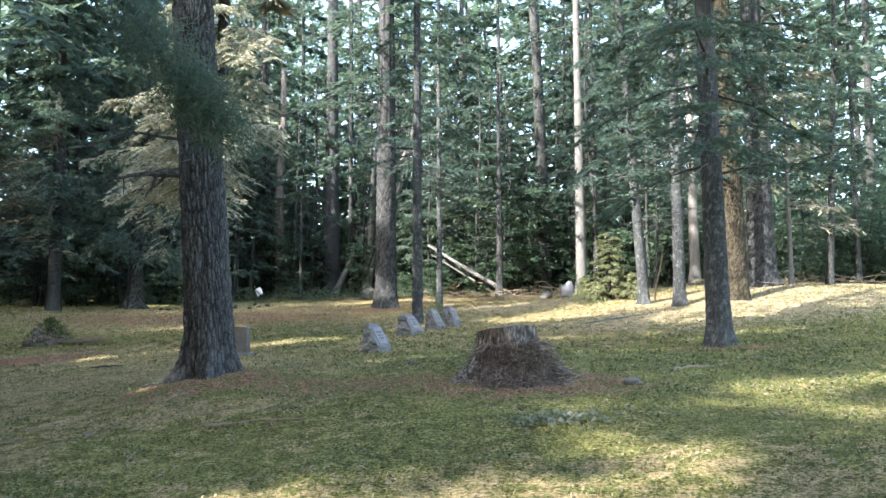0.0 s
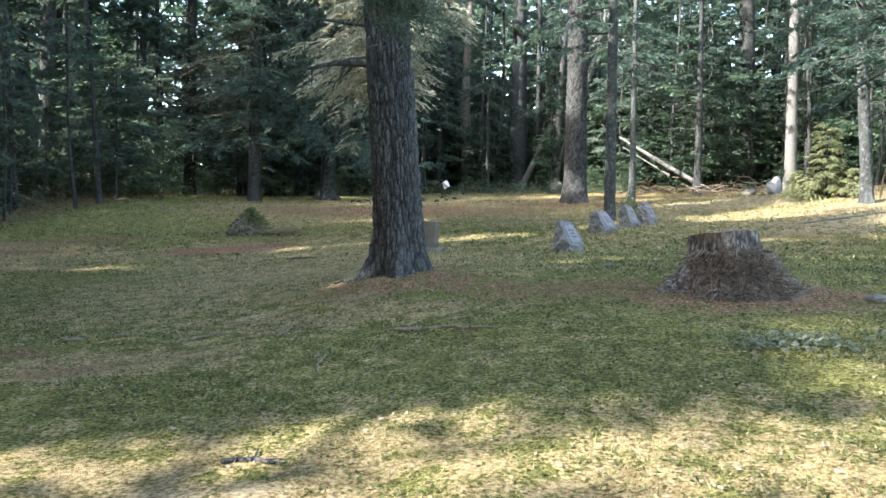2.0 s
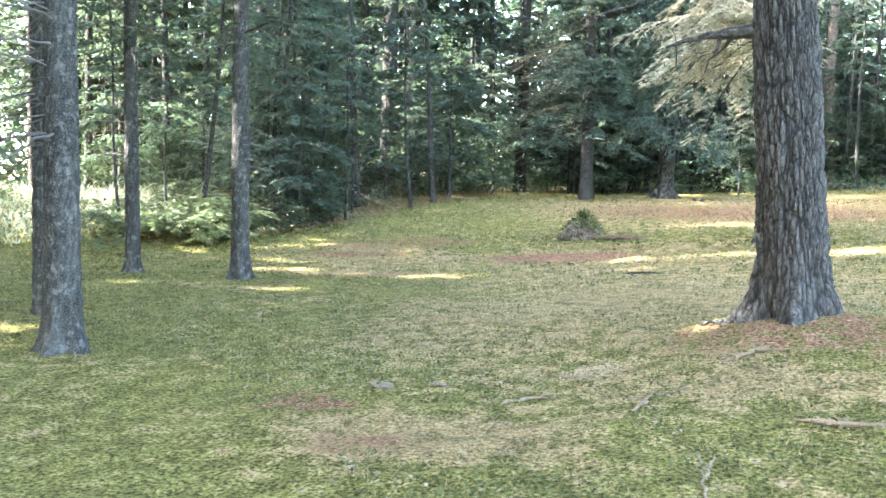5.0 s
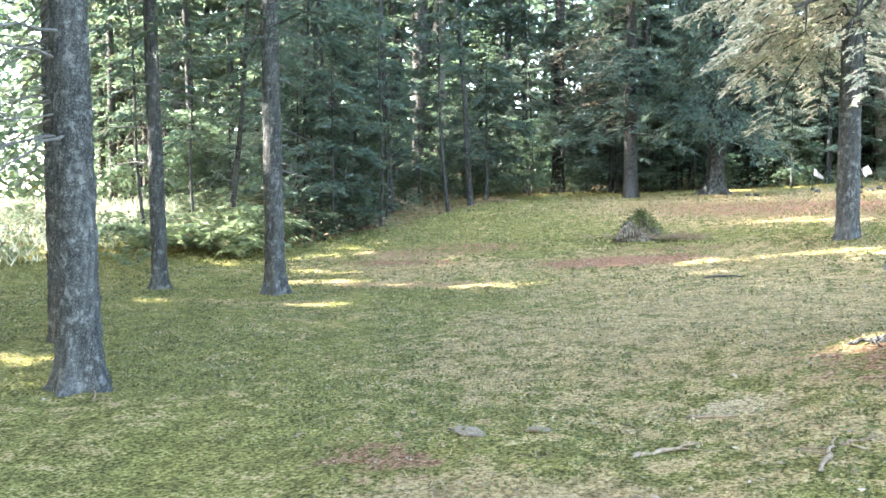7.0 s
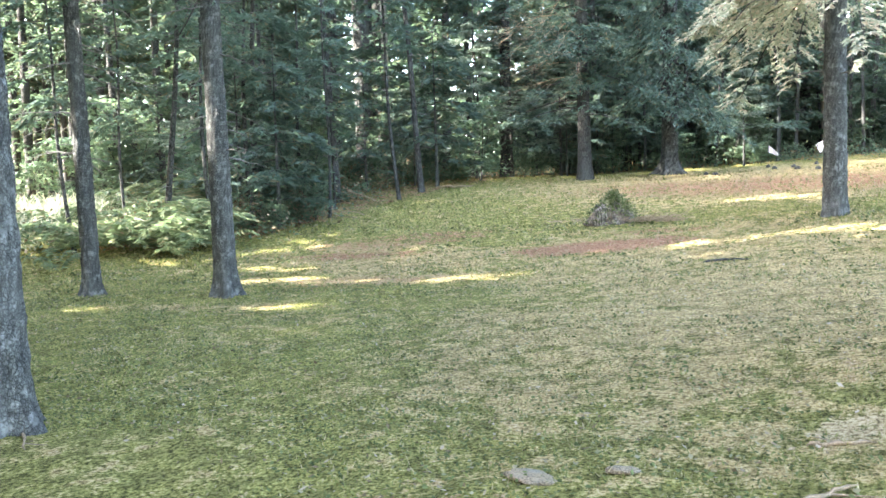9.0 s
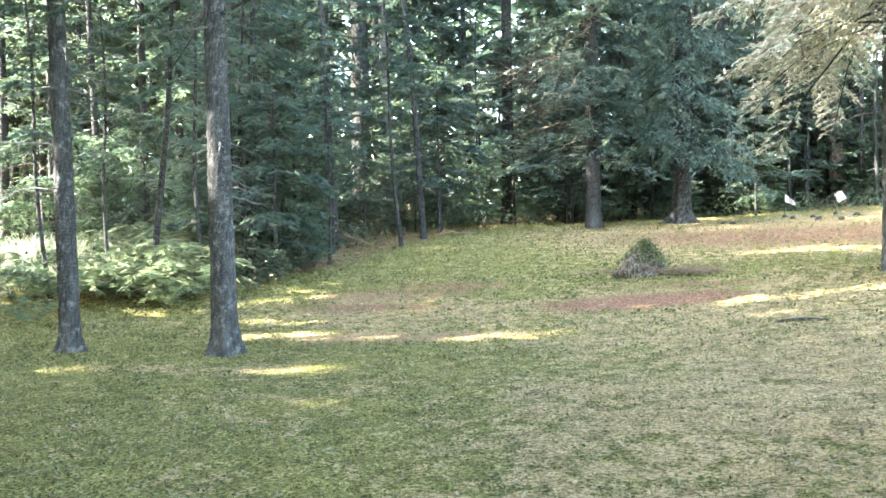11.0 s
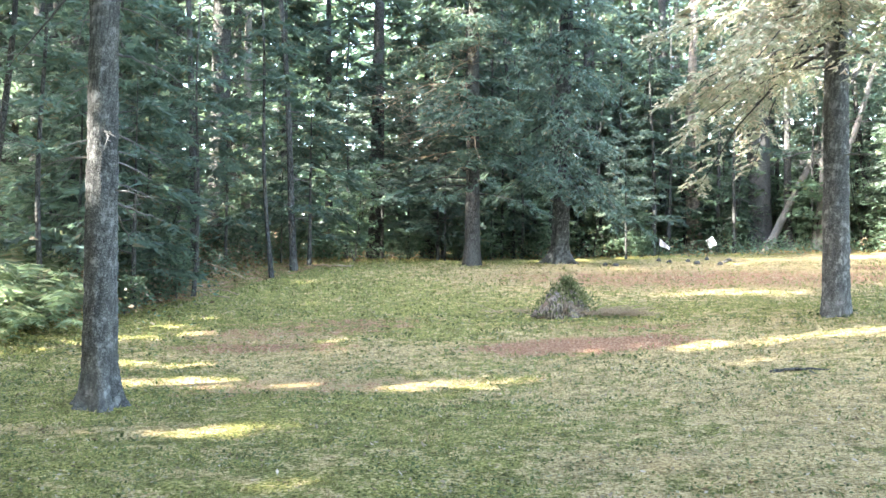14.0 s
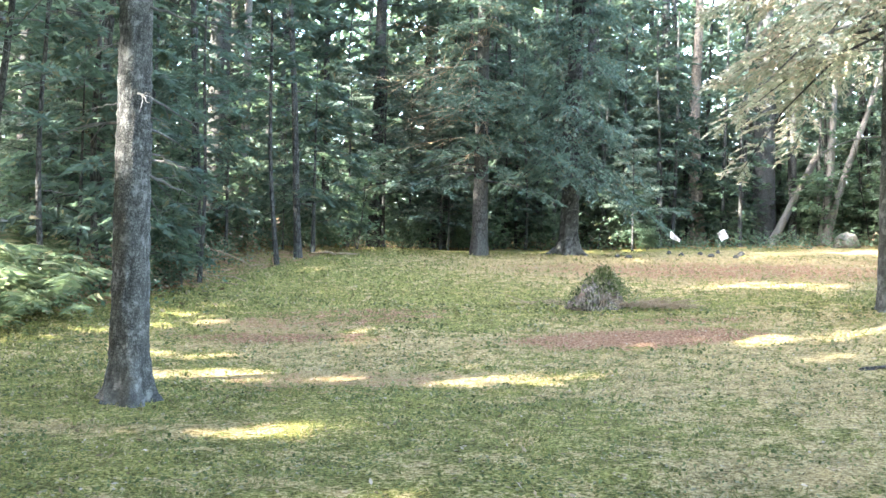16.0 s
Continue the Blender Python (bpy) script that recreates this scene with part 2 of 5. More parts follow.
def blot(x, y, spots):
    """Soft spots (x, y, half width, half depth, turn in degrees, strength) summed up."""
    out = np.zeros_like(np.asarray(x, float))
    for a, b, rx, ry, turn, k in spots:
        c, s = math.cos(radians(turn)), math.sin(radians(turn))
        u, v = ((x - a) * c + (y - b) * s) / rx, (-(x - a) * s + (y - b) * c) / ry
        out = np.maximum(out, k * np.exp(-0.8 * (u * u + v * v) ** 2))
    return out


NEEDLES = [(0.9, 8.75, 1.3, 0.8, 0, 0.72), (-0.9, 9.3, 1.6, 0.7, -10, 0.52), (-5.6, 7.3, 0.5, 0.3, 0, 0.65), (-4.6, 6.75, 0.4, 0.2, 20, 0.55), (-13.2, 17.0, 1.5, 0.4, 15, 0.7), (-12.6, 19.3, 1.2, 0.3, 10, 0.6), (-2.6, 9.8, 1.2, 0.7, 0, 0.62), (-8.6, 17.7, 1.6, 0.65, 10, 1.0), (-8.0, 19.0, 1.2, 0.35, 0, 0.55),
           (-7.0, 25.5, 5.0, 2.2, 0, 0.68), (-1.8, 28.2, 2.5, 1.2, 0, 0.75), (-13.0, 18.5, 2.0, 0.8, 30, 0.5), (5.0, 14.6, 1.3, 0.6, 0, 0.6),
           (-11.3, 14.6, 1.6, 0.7, 20, 0.4), (-20.5, 23.0, 1.5, 1.0, 0, 0.9), (-17.9, 20.2, 1.5, 1.0, 20, 0.85), (-9.2, 26.0, 3.0, 1.3, 0, 0.6),
           (4.0, 18.6, 3.0, 1.4, 0, 0.45)]
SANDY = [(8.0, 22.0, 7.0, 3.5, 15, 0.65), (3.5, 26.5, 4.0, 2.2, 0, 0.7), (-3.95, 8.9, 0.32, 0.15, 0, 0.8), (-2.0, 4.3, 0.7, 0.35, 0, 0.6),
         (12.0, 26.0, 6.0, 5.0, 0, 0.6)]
# Dry grass; spots set under SUN_GAPS also paint the ground as if sunlit.
DRY_AND_SUNLIT = [(-4.6, 13.3, 3.6, 4.0, 30, 0.74), (-6.5, 17.0, 4.0, 3.0, 0, 0.6), (-9.0, 11.0, 3.0, 2.0, 20, 0.12), (-12.0, 16.5, 3.0, 1.5, 15, 0.6), (-11.0, 14.9, 1.8, 0.5, 10, 0.9), (-13.6, 17.8, 1.4, 0.5, 10, 0.8), (-10.6, 17.4, 0.9, 0.3, 20, 0.7), (-7.0, 12.2, 1.2, 0.5, 30, 0.7), (-8.2, 14.6, 1.2, 0.4, 10, 0.7), (0.0, 17.0, 4.0, 2.5, 0, 0.4), (-1.2, 4.5, 4.2, 1.2, 14, 0.5), (-7.0, 27.0, 7.0, 5.0, 0, 0.8), (-2.0, 31.5, 6.0, 4.0, 0, 0.75), (3.0, 24.0, 8.0, 6.0, 0, 0.6), (-12.3, 14.6, 1.7, 0.35, 10, 0.75), (-7.4, 17.4, 1.4, 0.4, 10, 0.7), (-4.5, 18.3, 1.7, 0.45, 15, 0.7), (-12.0, 12.1, 1.3, 0.3, 15, 0.6), (-4.2, 9.0, 2.0, 1.2, 0, 0.4), (-4.2, 7.0, 1.0, 0.55, 10, 0.8), (-2.3, 8.6, 1.2, 0.5, 0, 0.6), (-5.6, 11.0, 2.4, 2.2, 20, 0.62)]


# ---- mesh helpers ----
def part(name, bm, material, parent=None, label=""):
    """One bmesh as one mesh object, under a thing or a part."""
    me = bpy.data.meshes.new(name)
    bm.to_mesh(me)
    bm.free()
    return mesh_part(name, me, material, parent, label)


def mesh_part(name, me, material, parent=None, label=""):
    for m in material if isinstance(material, (list, tuple)) else (material,):
        me.materials.append(m)
    ob = new(name, me)
    ob.parent = parent
    return tagged(ob, label)


def raw_mesh(name, verts, faces, n, smooth=False):
    """A mesh from an array of corners and an array of faces with n corners each."""
    me = bpy.data.meshes.new(name)
    verts, faces = np.asarray(verts, np.float32), np.asarray(faces, np.int32).reshape(-1, n)
    me.vertices.add(len(verts))
    me.vertices.foreach_set("co", verts.ravel())
    me.loops.add(faces.size)
    me.loops.foreach_set("vertex_index", faces.ravel())
    me.polygons.add(len(faces))
    me.polygons.foreach_set("loop_start", np.arange(0, faces.size, n, dtype=np.int32))
    if smooth:
        me.polygons.foreach_set("use_smooth", np.ones(len(faces), bool))
    me.update(calc_edges=True)
    return me


def empty(name, m, label, category, group=""):
    ob = new(name)
    ob.empty_display_size = 0.2
    ob.matrix_world = m
    return tagged(ob, label, category, group)


def unit(v):
    return v / np.maximum(np.linalg.norm(v, axis=-1, keepdims=True), 1e-9)


def tube(points, radii, sides=6):
    """Corners and quads of a tapering tube along points."""
    p, r = np.asarray(points, float), np.asarray(radii, float)
    d = unit(np.gradient(p, axis=0))
    a = unit(np.cross(d, np.where(np.abs(d[:, 2:3]) > 0.8, [[1.0, 0, 0]], [[0, 0, 1.0]])))
    b = np.cross(d, a)
    th = np.linspace(0, 2 * np.pi, sides, endpoint=False)
    v = p[:, None] + r[:, None, None] * (np.cos(th)[None, :, None] * a[:, None] + np.sin(th)[None, :, None] * b[:, None])
    n = len(p)
    i, j = np.meshgrid(np.arange(n - 1), np.arange(sides), indexing="ij")
    q = np.stack([i * sides + j, i * sides + (j + 1) % sides, (i + 1) * sides + (j + 1) % sides, (i + 1) * sides + j], -1)
    return v.reshape(-1, 3), q.reshape(-1, 4)


def join(pieces, n):
    vs, fs, k = [], [], 0
    for v, f in pieces:
        vs.append(v)
        fs.append(f + k)
        k += len(v)
    return (np.concatenate(vs), np.concatenate(fs)) if vs else (np.zeros((0, 3)), np.zeros((0, n), int))


def blades(pos, way, length, width, rng, flat=0.6):
    """Triangles that grow from pos along way. flat: how level they lie."""
    up = np.zeros_like(way)
    up[:, 2] = 1
    nrm = unit(flat * up + (1 - flat) * rng.normal(size=way.shape))
    side = unit(np.cross(way, nrm)) * (0.5 * width)[:, None]
    v = np.stack([pos - side, pos + side, pos + way * length[:, None]], 1).reshape(-1, 3)
    return v


def kites(pos, way, length, width, rng, flat=0.7):
    """Leaf shapes of four corners."""
    up = np.zeros_like(way)
    up[:, 2] = 1
    nrm = unit(flat * up + (1 - flat) * rng.normal(size=way.shape))
    side = unit(np.cross(way, nrm)) * (0.5 * width)[:, None]
    mid = pos + way * (0.45 * length)[:, None]
    return np.stack([pos, mid + side, pos + way * length[:, None], mid - side], 1).reshape(-1, 3)


def bough(rng, o, az, length, pitch, droop, blade, twigs, per, hang=0.28):
    """One conifer bough: its stem line and the blades of its needle sprays."""
    h = np.array([math.cos(az), math.sin(az), 0])
    pr = np.array([-h[1], h[0], 0])
    s = np.linspace(0, 1, 4)
    bend = rng.normal() * 0.12 * length

    def at(u):
        u = np.asarray(u)[..., None]
        return o + h * length * u + pr * bend * u * u + np.array([0, 0, 1.0]) * length * (math.tan(pitch) * u - droop * u * u)
    stem = at(s)
    u = rng.uniform(0.15, 1.0, twigs)
    side = np.where(np.arange(twigs) % 2 == 0, 1.0, -1.0)
    ang = rng.uniform(0.55, 1.1, twigs)
    tl = length * 0.42 * (1.05 - u) + rng.uniform(0.10, 0.25, twigs)
    td = unit(h * np.cos(ang)[:, None] + pr * (side * np.sin(ang))[:, None] + np.array([0, 0, 1.0]) * rng.normal(-0.12, 0.12, twigs)[:, None])
    w = rng.uniform(0.0, 1.0, (twigs, per))
    base = at(u)[:, None] + td[:, None] * (tl[:, None] * w)[..., None]
    base[..., 2] -= (0.6 * hang + 0.08) * tl[:, None] * w * w
    a2 = rng.normal(0, 0.95, (twigs, per))
    bp = np.cross(td, [0, 0, 1.0])
    bd = unit(td[:, None] * np.cos(a2)[..., None] + bp[:, None] * np.sin(a2)[..., None] + np.array([0, 0, 1.0]) * rng.normal(-hang, 0.3, (twigs, per))[..., None])
    n = twigs * per
    v = blades(base.reshape(-1, 3), bd.reshape(-1, 3), blade * rng.uniform(0.6, 1.3, n), blade * 0.34 * rng.uniform(0.7, 1.3, n), rng, 0.4)
    return stem, v


# Openings cut into the crowns so that the sun reaches these ground spots: x, y, half width, half depth, turn.
SUN_GAPS = [(-1.65, 4.25, 3.4, 1.15, 13), (4.6, 6.5, 0.9, 0.2, 21), (4.0, 26.0, 4.5, 1.6, 5), (9.0, 21.5, 5.0, 1.5, 20), (10.0, 25.5, 5.0, 2.0, 10), (5.5, 17.0, 2.0, 0.35, 10),
            (-3.3, 18.3, 1.3, 0.25, 15), (-4.6, 18.3, 1.5, 0.35, 15), (-7.6, 17.4, 1.1, 0.3, 10),
            (-12.5, 14.6, 1.6, 0.28, 10), (-11.5, 30.4, 1.3, 0.7, 0), (-3.95, 8.9, 0.4, 0.16, 0), (-27.0, 14.0, 8.5, 5.0, 20), (-17.4, 17.0, 3.0, 1.9, 30),
            (-20.6, 22.8, 1.3, 0.7, 0), (-11.0, 8.0, 0.8, 0.25, 10), (-14.5, 20.5, 0.9, 0.3, 0), (2.8, 14.0, 1.0, 0.2, 10),
            (-14.0, 15.5, 1.3, 0.25, 10), (-7.0, 22.5, 2.0, 0.25, 10), (-0.9, 23.8, 2.4, 1.2, 30), (5.0, 23.5, 5.0, 1.6, 10), (1.2, 14.0, 2.2, 0.22, 10),
            (-1.0, 13.0, 1.4, 0.2, 10), (2.6, 17.6, 2.0, 0.4, 10),
            (-10.2, 14.9, 1.2, 0.16, 12), (-12.0, 12.1, 1.2, 0.2, 15), (-9.6, 11.0, 1.1, 0.14, 10), (-15.8, 23.5, 1.0, 0.3, 20), (-13.0, 18.9, 1.0, 0.14, 10), (-6.3, 17.6, 0.6, 0.16, 10)]


def in_gap(p):
    """Which points would shade one of the spots kept sunlit."""
    k = (p[:, 2] - land(p[:, 0], p[:, 1])) / SUN_TO.z
    x, y = p[:, 0] - SUN_TO.x * k, p[:, 1] - SUN_TO.y * k
    k = (p[:, 2] - land(x, y)) / SUN_TO.z
    x, y = p[:, 0] - SUN_TO.x * k, p[:, 1] - SUN_TO.y * k
    hit = np.zeros(len(p), bool)
    ragged = 1 + 0.5 * np.sin(4.1 * x + 2.2 * y) * np.sin(3.7 * y - 2.3 * x) + 0.25 * np.sin(9.3 * x) * np.sin(8.1 * y)
    for a, b, rx, ry, turn in SUN_GAPS:
        c, s = math.cos(radians(turn)), math.sin(radians(turn))
        u, v = ((x - a) * c + (y - b) * s) / rx, (-(x - a) * s + (y - b) * c) / ry
        hit |= u * u + v * v < 1 + (ragged - 1) * (0.3 if ry > 0.9 else 1.0)
    return hit


# ---- ground ----
def build_ground():
    def axis(lo, hi, step, far):
        a = np.arange(lo, hi + step / 2, step)
        out = np.geomspace(step * 3, far, 26)
        return np.concatenate([lo - out[::-1], a, hi + out])
    xs, ys = axis(-30, 20, 0.2, 600), axis(-4, 40, 0.2, 600)
    X, Y = np.meshgrid(xs, ys)
    Z = land(X, Y)
    rng = np.random.default_rng(3)
    near = (np.abs(X + 5) < 26) & (Y > -4) & (Y < 40)
    Z = Z + np.where(near, rng.normal(0, 0.006, Z.shape), 0)
    v = np.stack([X, Y, Z], -1).reshape(-1, 3)
    n, m = X.shape
    i, j = np.meshgrid(np.arange(n - 1), np.arange(m - 1), indexing="ij")
    q = np.stack([i * m + j, i * m + j + 1, (i + 1) * m + j + 1, (i + 1) * m + j], -1).reshape(-1, 4)
    me = raw_mesh("ground", v, q, 4, True)
    for name, spots in (("needles", NEEDLES), ("sand", SANDY), ("dry", DRY_AND_SUNLIT)):
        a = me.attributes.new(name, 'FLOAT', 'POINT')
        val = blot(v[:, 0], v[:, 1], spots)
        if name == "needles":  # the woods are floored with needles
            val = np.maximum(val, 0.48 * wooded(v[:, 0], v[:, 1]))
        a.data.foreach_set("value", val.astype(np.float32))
    tagged(mesh_part("ground", me, M_GROUND), "mossy grass ground with brown needle litter, dry patches and painted sunlit spots", "ground", kind="structure")


EDGE = [(-60, 2), (-24, 9.5), (-18.5, 14.5), (-16.6, 17), (-18.2, 22), (-21.3, 27.8), (-15, 32.5), (-8, 35.5), (0, 35), (6, 32), (10, 29), (16, 28), (60, 26)]


def edge_y(x):
    e = np.array(EDGE)
    return np.interp(x, e[:, 0], e[:, 1])


def wooded(x, y):
    """1 inside the woods, 0 on the lawn."""
    t = np.clip((y - edge_y(x) + 0.5) / 1.5, 0, 1)
    t = np.where((x < -16.5) & (y > 14), np.maximum(t, np.clip((-16.5 - x) / 1.5, 0, 1) * np.clip((y - 15.5) / 1.5, 0, 1) * np.clip((24 - y), 0, 1)), t)
    return np.where((x < -18.8) & (y < 20.5 + 0.25 * (-19 - x)), 0.0, t)


build_ground()


# ---- trees ----
def trunk_mesh(rng, h, r0, r1, lean, sides, fine, bark, flare=0.35, lobes=5, crook=0.0):
    """A tapering trunk with root flare and bark relief; the lowest part reaches into the soil."""
    zs = np.concatenate([[-0.35, -0.2, -0.1], np.arange(0, min(6.0, h), fine), np.linspace(min(6.0, h), h, 14)])
    th = np.linspace(0, 2 * np.pi, sides, endpoint=False)
    Z, T = np.meshgrid(zs, th, indexing="ij")
    t = np.clip(Z / h, 0, 1)
    R = r0 + (r1 - r0) * t ** 0.85
    ph = rng.uniform(0, 6.28, 3)
    lob = 0.6 + 0.4 * np.cos(lobes * T + ph[0]) + 0.25 * np.cos(3 * T + ph[1])
    R = R + r0 * flare * lob * np.exp(-np.maximum(Z, 0) / (0.72 * r0 + 0.04)) + 0.3 * r0 * np.where(Z < 0, lob, 0)
    R = R * (1 + 0.03 * np.cos(2 * T + ph[2] + 0.5 * Z))
    if bark:
        nz = np.zeros(Z.shape)
        fx, fz = (21, 4.2) if r0 > 0.25 else (24, 11)
        sway = 0.45 if r0 > 0.25 else 0.1
        for a in range(Z.shape[0]):
            for b in range(Z.shape[1]):
                w = sway * noise.noise(Vector((math.cos(T[a, b]) * 3, math.sin(T[a, b]) * 3, Z[a, b] * 5.5)))
                p = Vector((math.cos(T[a, b]) * r0 * fx + w, math.sin(T[a, b]) * r0 * fx - w, Z[a, b] * fz + ph[0]))
                d = noise.voronoi(p)[0]
                nz[a, b] = min(1.0, (d[1] - d[0]) * 2.2)
        R = R + bark * (nz - 0.5)
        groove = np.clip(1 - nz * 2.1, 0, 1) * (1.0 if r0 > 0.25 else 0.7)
    wob = crook * np.sin(Z / h * 7 + ph[1])
    X = R * np.cos(T) + lean[0] * Z + wob
    Y = R * np.sin(T) + lean[1] * Z + 0.6 * wob
    v = np.stack([X, Y, Z], -1).reshape(-1, 3)
    n, m = Z.shape
    i, j = np.meshgrid(np.arange(n - 1), np.arange(m), indexing="ij")
    q = np.stack([i * m + j, i * m + (j + 1) % m, (i + 1) * m + (j + 1) % m, (i + 1) * m + j], -1).reshape(-1, 4)
    me = raw_mesh("trunk", v, q, 4, True)
    if bark:
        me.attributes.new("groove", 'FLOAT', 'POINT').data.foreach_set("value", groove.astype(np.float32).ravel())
    return me


def branch_mesh(rng, start, az, length, rise, droop, r, kink=0.08, forks=3):
    """A bare limb with a few side twigs."""
    s = np.linspace(0, 1, 9)
    h = np.array([math.cos(az), math.sin(az), 0])
    p = np.array(start) + h * (length * s)[:, None] + np.array([0, 0, 1.0]) * (length * (rise * s - droop * s * s))[:, None]
    p[1:] += rng.normal(0, kink * length / 8, (8, 3))
    out = [tube(p, r * (1 - 0.8 * s), 5)]
    for _ in range(forks):
        k = rng.integers(2, 8)
        d = unit(h + rng.normal(0, 0.7, 3) + np.array([0, 0, -0.2]))
        q = p[k] + d * (np.linspace(0, 1, 5) * length * rng.uniform(0.2, 0.5))[:, None] + rng.normal(0, 0.02 * length, (5, 3)) * np.linspace(0, 1, 5)[:, None]
        out.append(tube(q, r * (1 - 0.8 * s[k]) * np.linspace(0.7, 0.15, 5), 3))
    v, f = join(out, 4)
    return raw_mesh("branch", v, f, 4, True)


def crown(rng, base, lean, lo, hi, n, reach, blade=0.15, twigs=22, per=9, taper=0.7, gaps=True, sector=None, pitch=(-0.1, 0.35), droop=0.35, hang=0.28):
    """Stems and needle blades of a conifer's crown, in the tree's own space."""
    stems, needles = [], []
    for k in range(n):
        f = (k + rng.uniform(0, 1)) / n
        z = lo + (hi - lo) * f
        L = reach * (1 - taper * f) * rng.uniform(0.6, 1.15)
        az = rng.uniform(*sector) if sector else k * 2.4 + rng.normal(0, 0.4)
        o = np.array([lean[0] * z, lean[1] * z, z])
        st, v = bough(rng, o, az, L, rng.uniform(*pitch), droop * rng.uniform(0.6, 1.4), blade, twigs, per, hang)
        tri = v.reshape(-1, 3, 3)
        if gaps:
            tri = tri[~(in_gap(tri[:, 0] + np.array(base)) | in_gap(tri[:, 2] + np.array(base)) | in_gap(tri.mean(1) + np.array(base))) | (rng.uniform(0, 1, len(tri)) < 0.03)]
            if len(tri) < 0.35 * twigs * per and len(tri) == 0:
                continue
        stems.append(tube(st, L * 0.012 * np.linspace(1, 0.15, len(st)), 3))
        needles.append(tri.reshape(-1, 3))
    nv = np.concatenate(needles) if needles else np.zeros((0, 3))
    return join(stems, 4), nv


def tree(name, x, y, dbh, h, bark, label, lean=(0, 0), crown_at=None, boughs=40, reach=3.0, needles=None, near=False, dead=0, dead_z=(1.2, 5.5),
         dead_len=(0.5, 1.6), seed=1, blade=0.15, twigs=22, per=9, flare=0.35, sector=None, crook=0.0, group="", gaps=True, dead_sector=None, top=0.35, droop=0.35, canopy=None, hang=0.28):
    rng = np.random.default_rng(seed)
    base = (x, y, gz(x, y))
    t = empty(name, pose(*base), label, "tree", group)
    me = trunk_mesh(rng, h, dbh / 2, dbh / 2 * top, lean, (210 if name == "pine_tree" and y < 12 else 48) if near else (7 if h < 8 else 10), (0.045 if name == "pine_tree" and y < 12 else 0.07) if near else 0.6, (0.034 if dbh > 0.5 else 0.02) if near else 0, flare, crook=crook)
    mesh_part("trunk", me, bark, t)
    if crown_at:
        (sv, sf), nv = crown(rng, base, lean, crown_at[0], crown_at[1], boughs, reach, blade, twigs, per, gaps=gaps, sector=sector, droop=droop, hang=hang)
        if len(nv):
            tagged(mesh_part("crown", raw_mesh("crown", nv, np.arange(len(nv)), 3), needles or M_NEEDLE, t, "drooping sprays of dark green needles"), kind="stuff")
            tagged(mesh_part("branchwork", raw_mesh("branchwork", sv, sf, 4, True), M_FAR, t), kind="stuff")
    # Coarse upper crown, mostly out of view, added to shade the ground.
    if canopy:
        (sv, sf), nv = crown(rng, base, lean, canopy[0], h - 1, canopy[1], canopy[2], 0.6, 18, 6, gaps=True)
        tagged(mesh_part("upper_crown", raw_mesh("upper_crown", nv, np.arange(len(nv)), 3), needles or M_NEEDLE, t), kind="stuff")
    for _ in range(dead):
        z = rng.uniform(*dead_z)
        az = rng.uniform(*dead_sector) if dead_sector else rng.uniform(0, 6.28)
        r = dbh / 2 * (1 - 0.6 * z / h) * 0.8
        st = (lean[0] * z + r * math.cos(az), lean[1] * z + r * math.sin(az), z)
        mesh_part("dead_branch", branch_mesh(rng, st, az, rng.uniform(*dead_len), rng.uniform(-0.3, 0.25), rng.uniform(0.05, 0.35), rng.uniform(0.008, 0.017)), M_TWIG, t,
                  "bare grey dead branch")
    return t


# pines and spruces that stand on the lawn
big_pine = tree("pine_tree", -2.78, 10.35, 0.565, 22, M_PINE, "large old pine with furrowed grey bark and root flare", lean=(-0.072, 0.0), crown_at=(8, 21), boughs=36, reach=4.2,
                needles=M_PINENEEDLE, near=True, seed=11, canopy=(9, 30, 4.5), flare=0.75, blade=0.24)
tree("spruce_tree", 4.85, 15.1, 0.43, 18, M_SPRUCE, "dark spruce trunk with drooping boughs and dead twigs", lean=(-0.012, 0), crown_at=(3.0, 12), boughs=52, reach=2.9, near=True, dead=18, twigs=34, per=11, gaps=False,
     dead_z=(2.2, 6.0), dead_len=(0.6, 2.4), seed=12, flare=0.6, dead_sector=(1.6, 4.8))
tree("spruce_tree", -9.2, 7.6, 0.37, 17, M_SPRUCE, "grey-barked spruce on the lawn with dead twigs", lean=(-0.02, 0.0), crown_at=(5.5, 16), boughs=40, reach=2.8, near=True, dead=40, dead_z=(2.0, 4.4),
     dead_len=(0.5, 1.7), dead_sector=(2.7, 5.4), seed=13, canopy=(6.5, 34, 3.4), flare=0.7)
tree("spruce_tree", -11.4, 8.75, 0.30, 16, M_SPRUCE, "slim dark spruce beside a thicker one", lean=(-0.02, 0.0), crown_at=(4.5, 15), boughs=30, reach=2.4, near=True, dead=14, dead_z=(2.0, 4.6),
     dead_len=(0.5, 1.4), dead_sector=(2.6, 5.2), seed=14, canopy=(6.5, 30, 3.2), flare=0.3)
tree("spruce_tree", -14.75, 12.5, 0.27, 16, M_SPRUCE, "slender spruce trunk at the edge of ferns", lean=(-0.03, 0.0), crown_at=(5.2, 15), boughs=30, reach=2.5, near=True, dead=30, dead_z=(2.0, 5.5),
     dead_len=(0.5, 1.7), seed=15, canopy=(7, 30, 3.2), flare=0.7)
tree("spruce_tree", -12.68, 13.2, 0.34, 17, M_SPRUCE, "grey spruce trunk with snapped dead twigs", lean=(-0.012, 0.0), crown_at=(4.2, 16), boughs=38, reach=2.7, near=True, dead=26, dead_z=(1.9, 4.8),
     dead_len=(0.25, 1.0), seed=16, canopy=(6.5, 34, 3.4), flare=0.9)
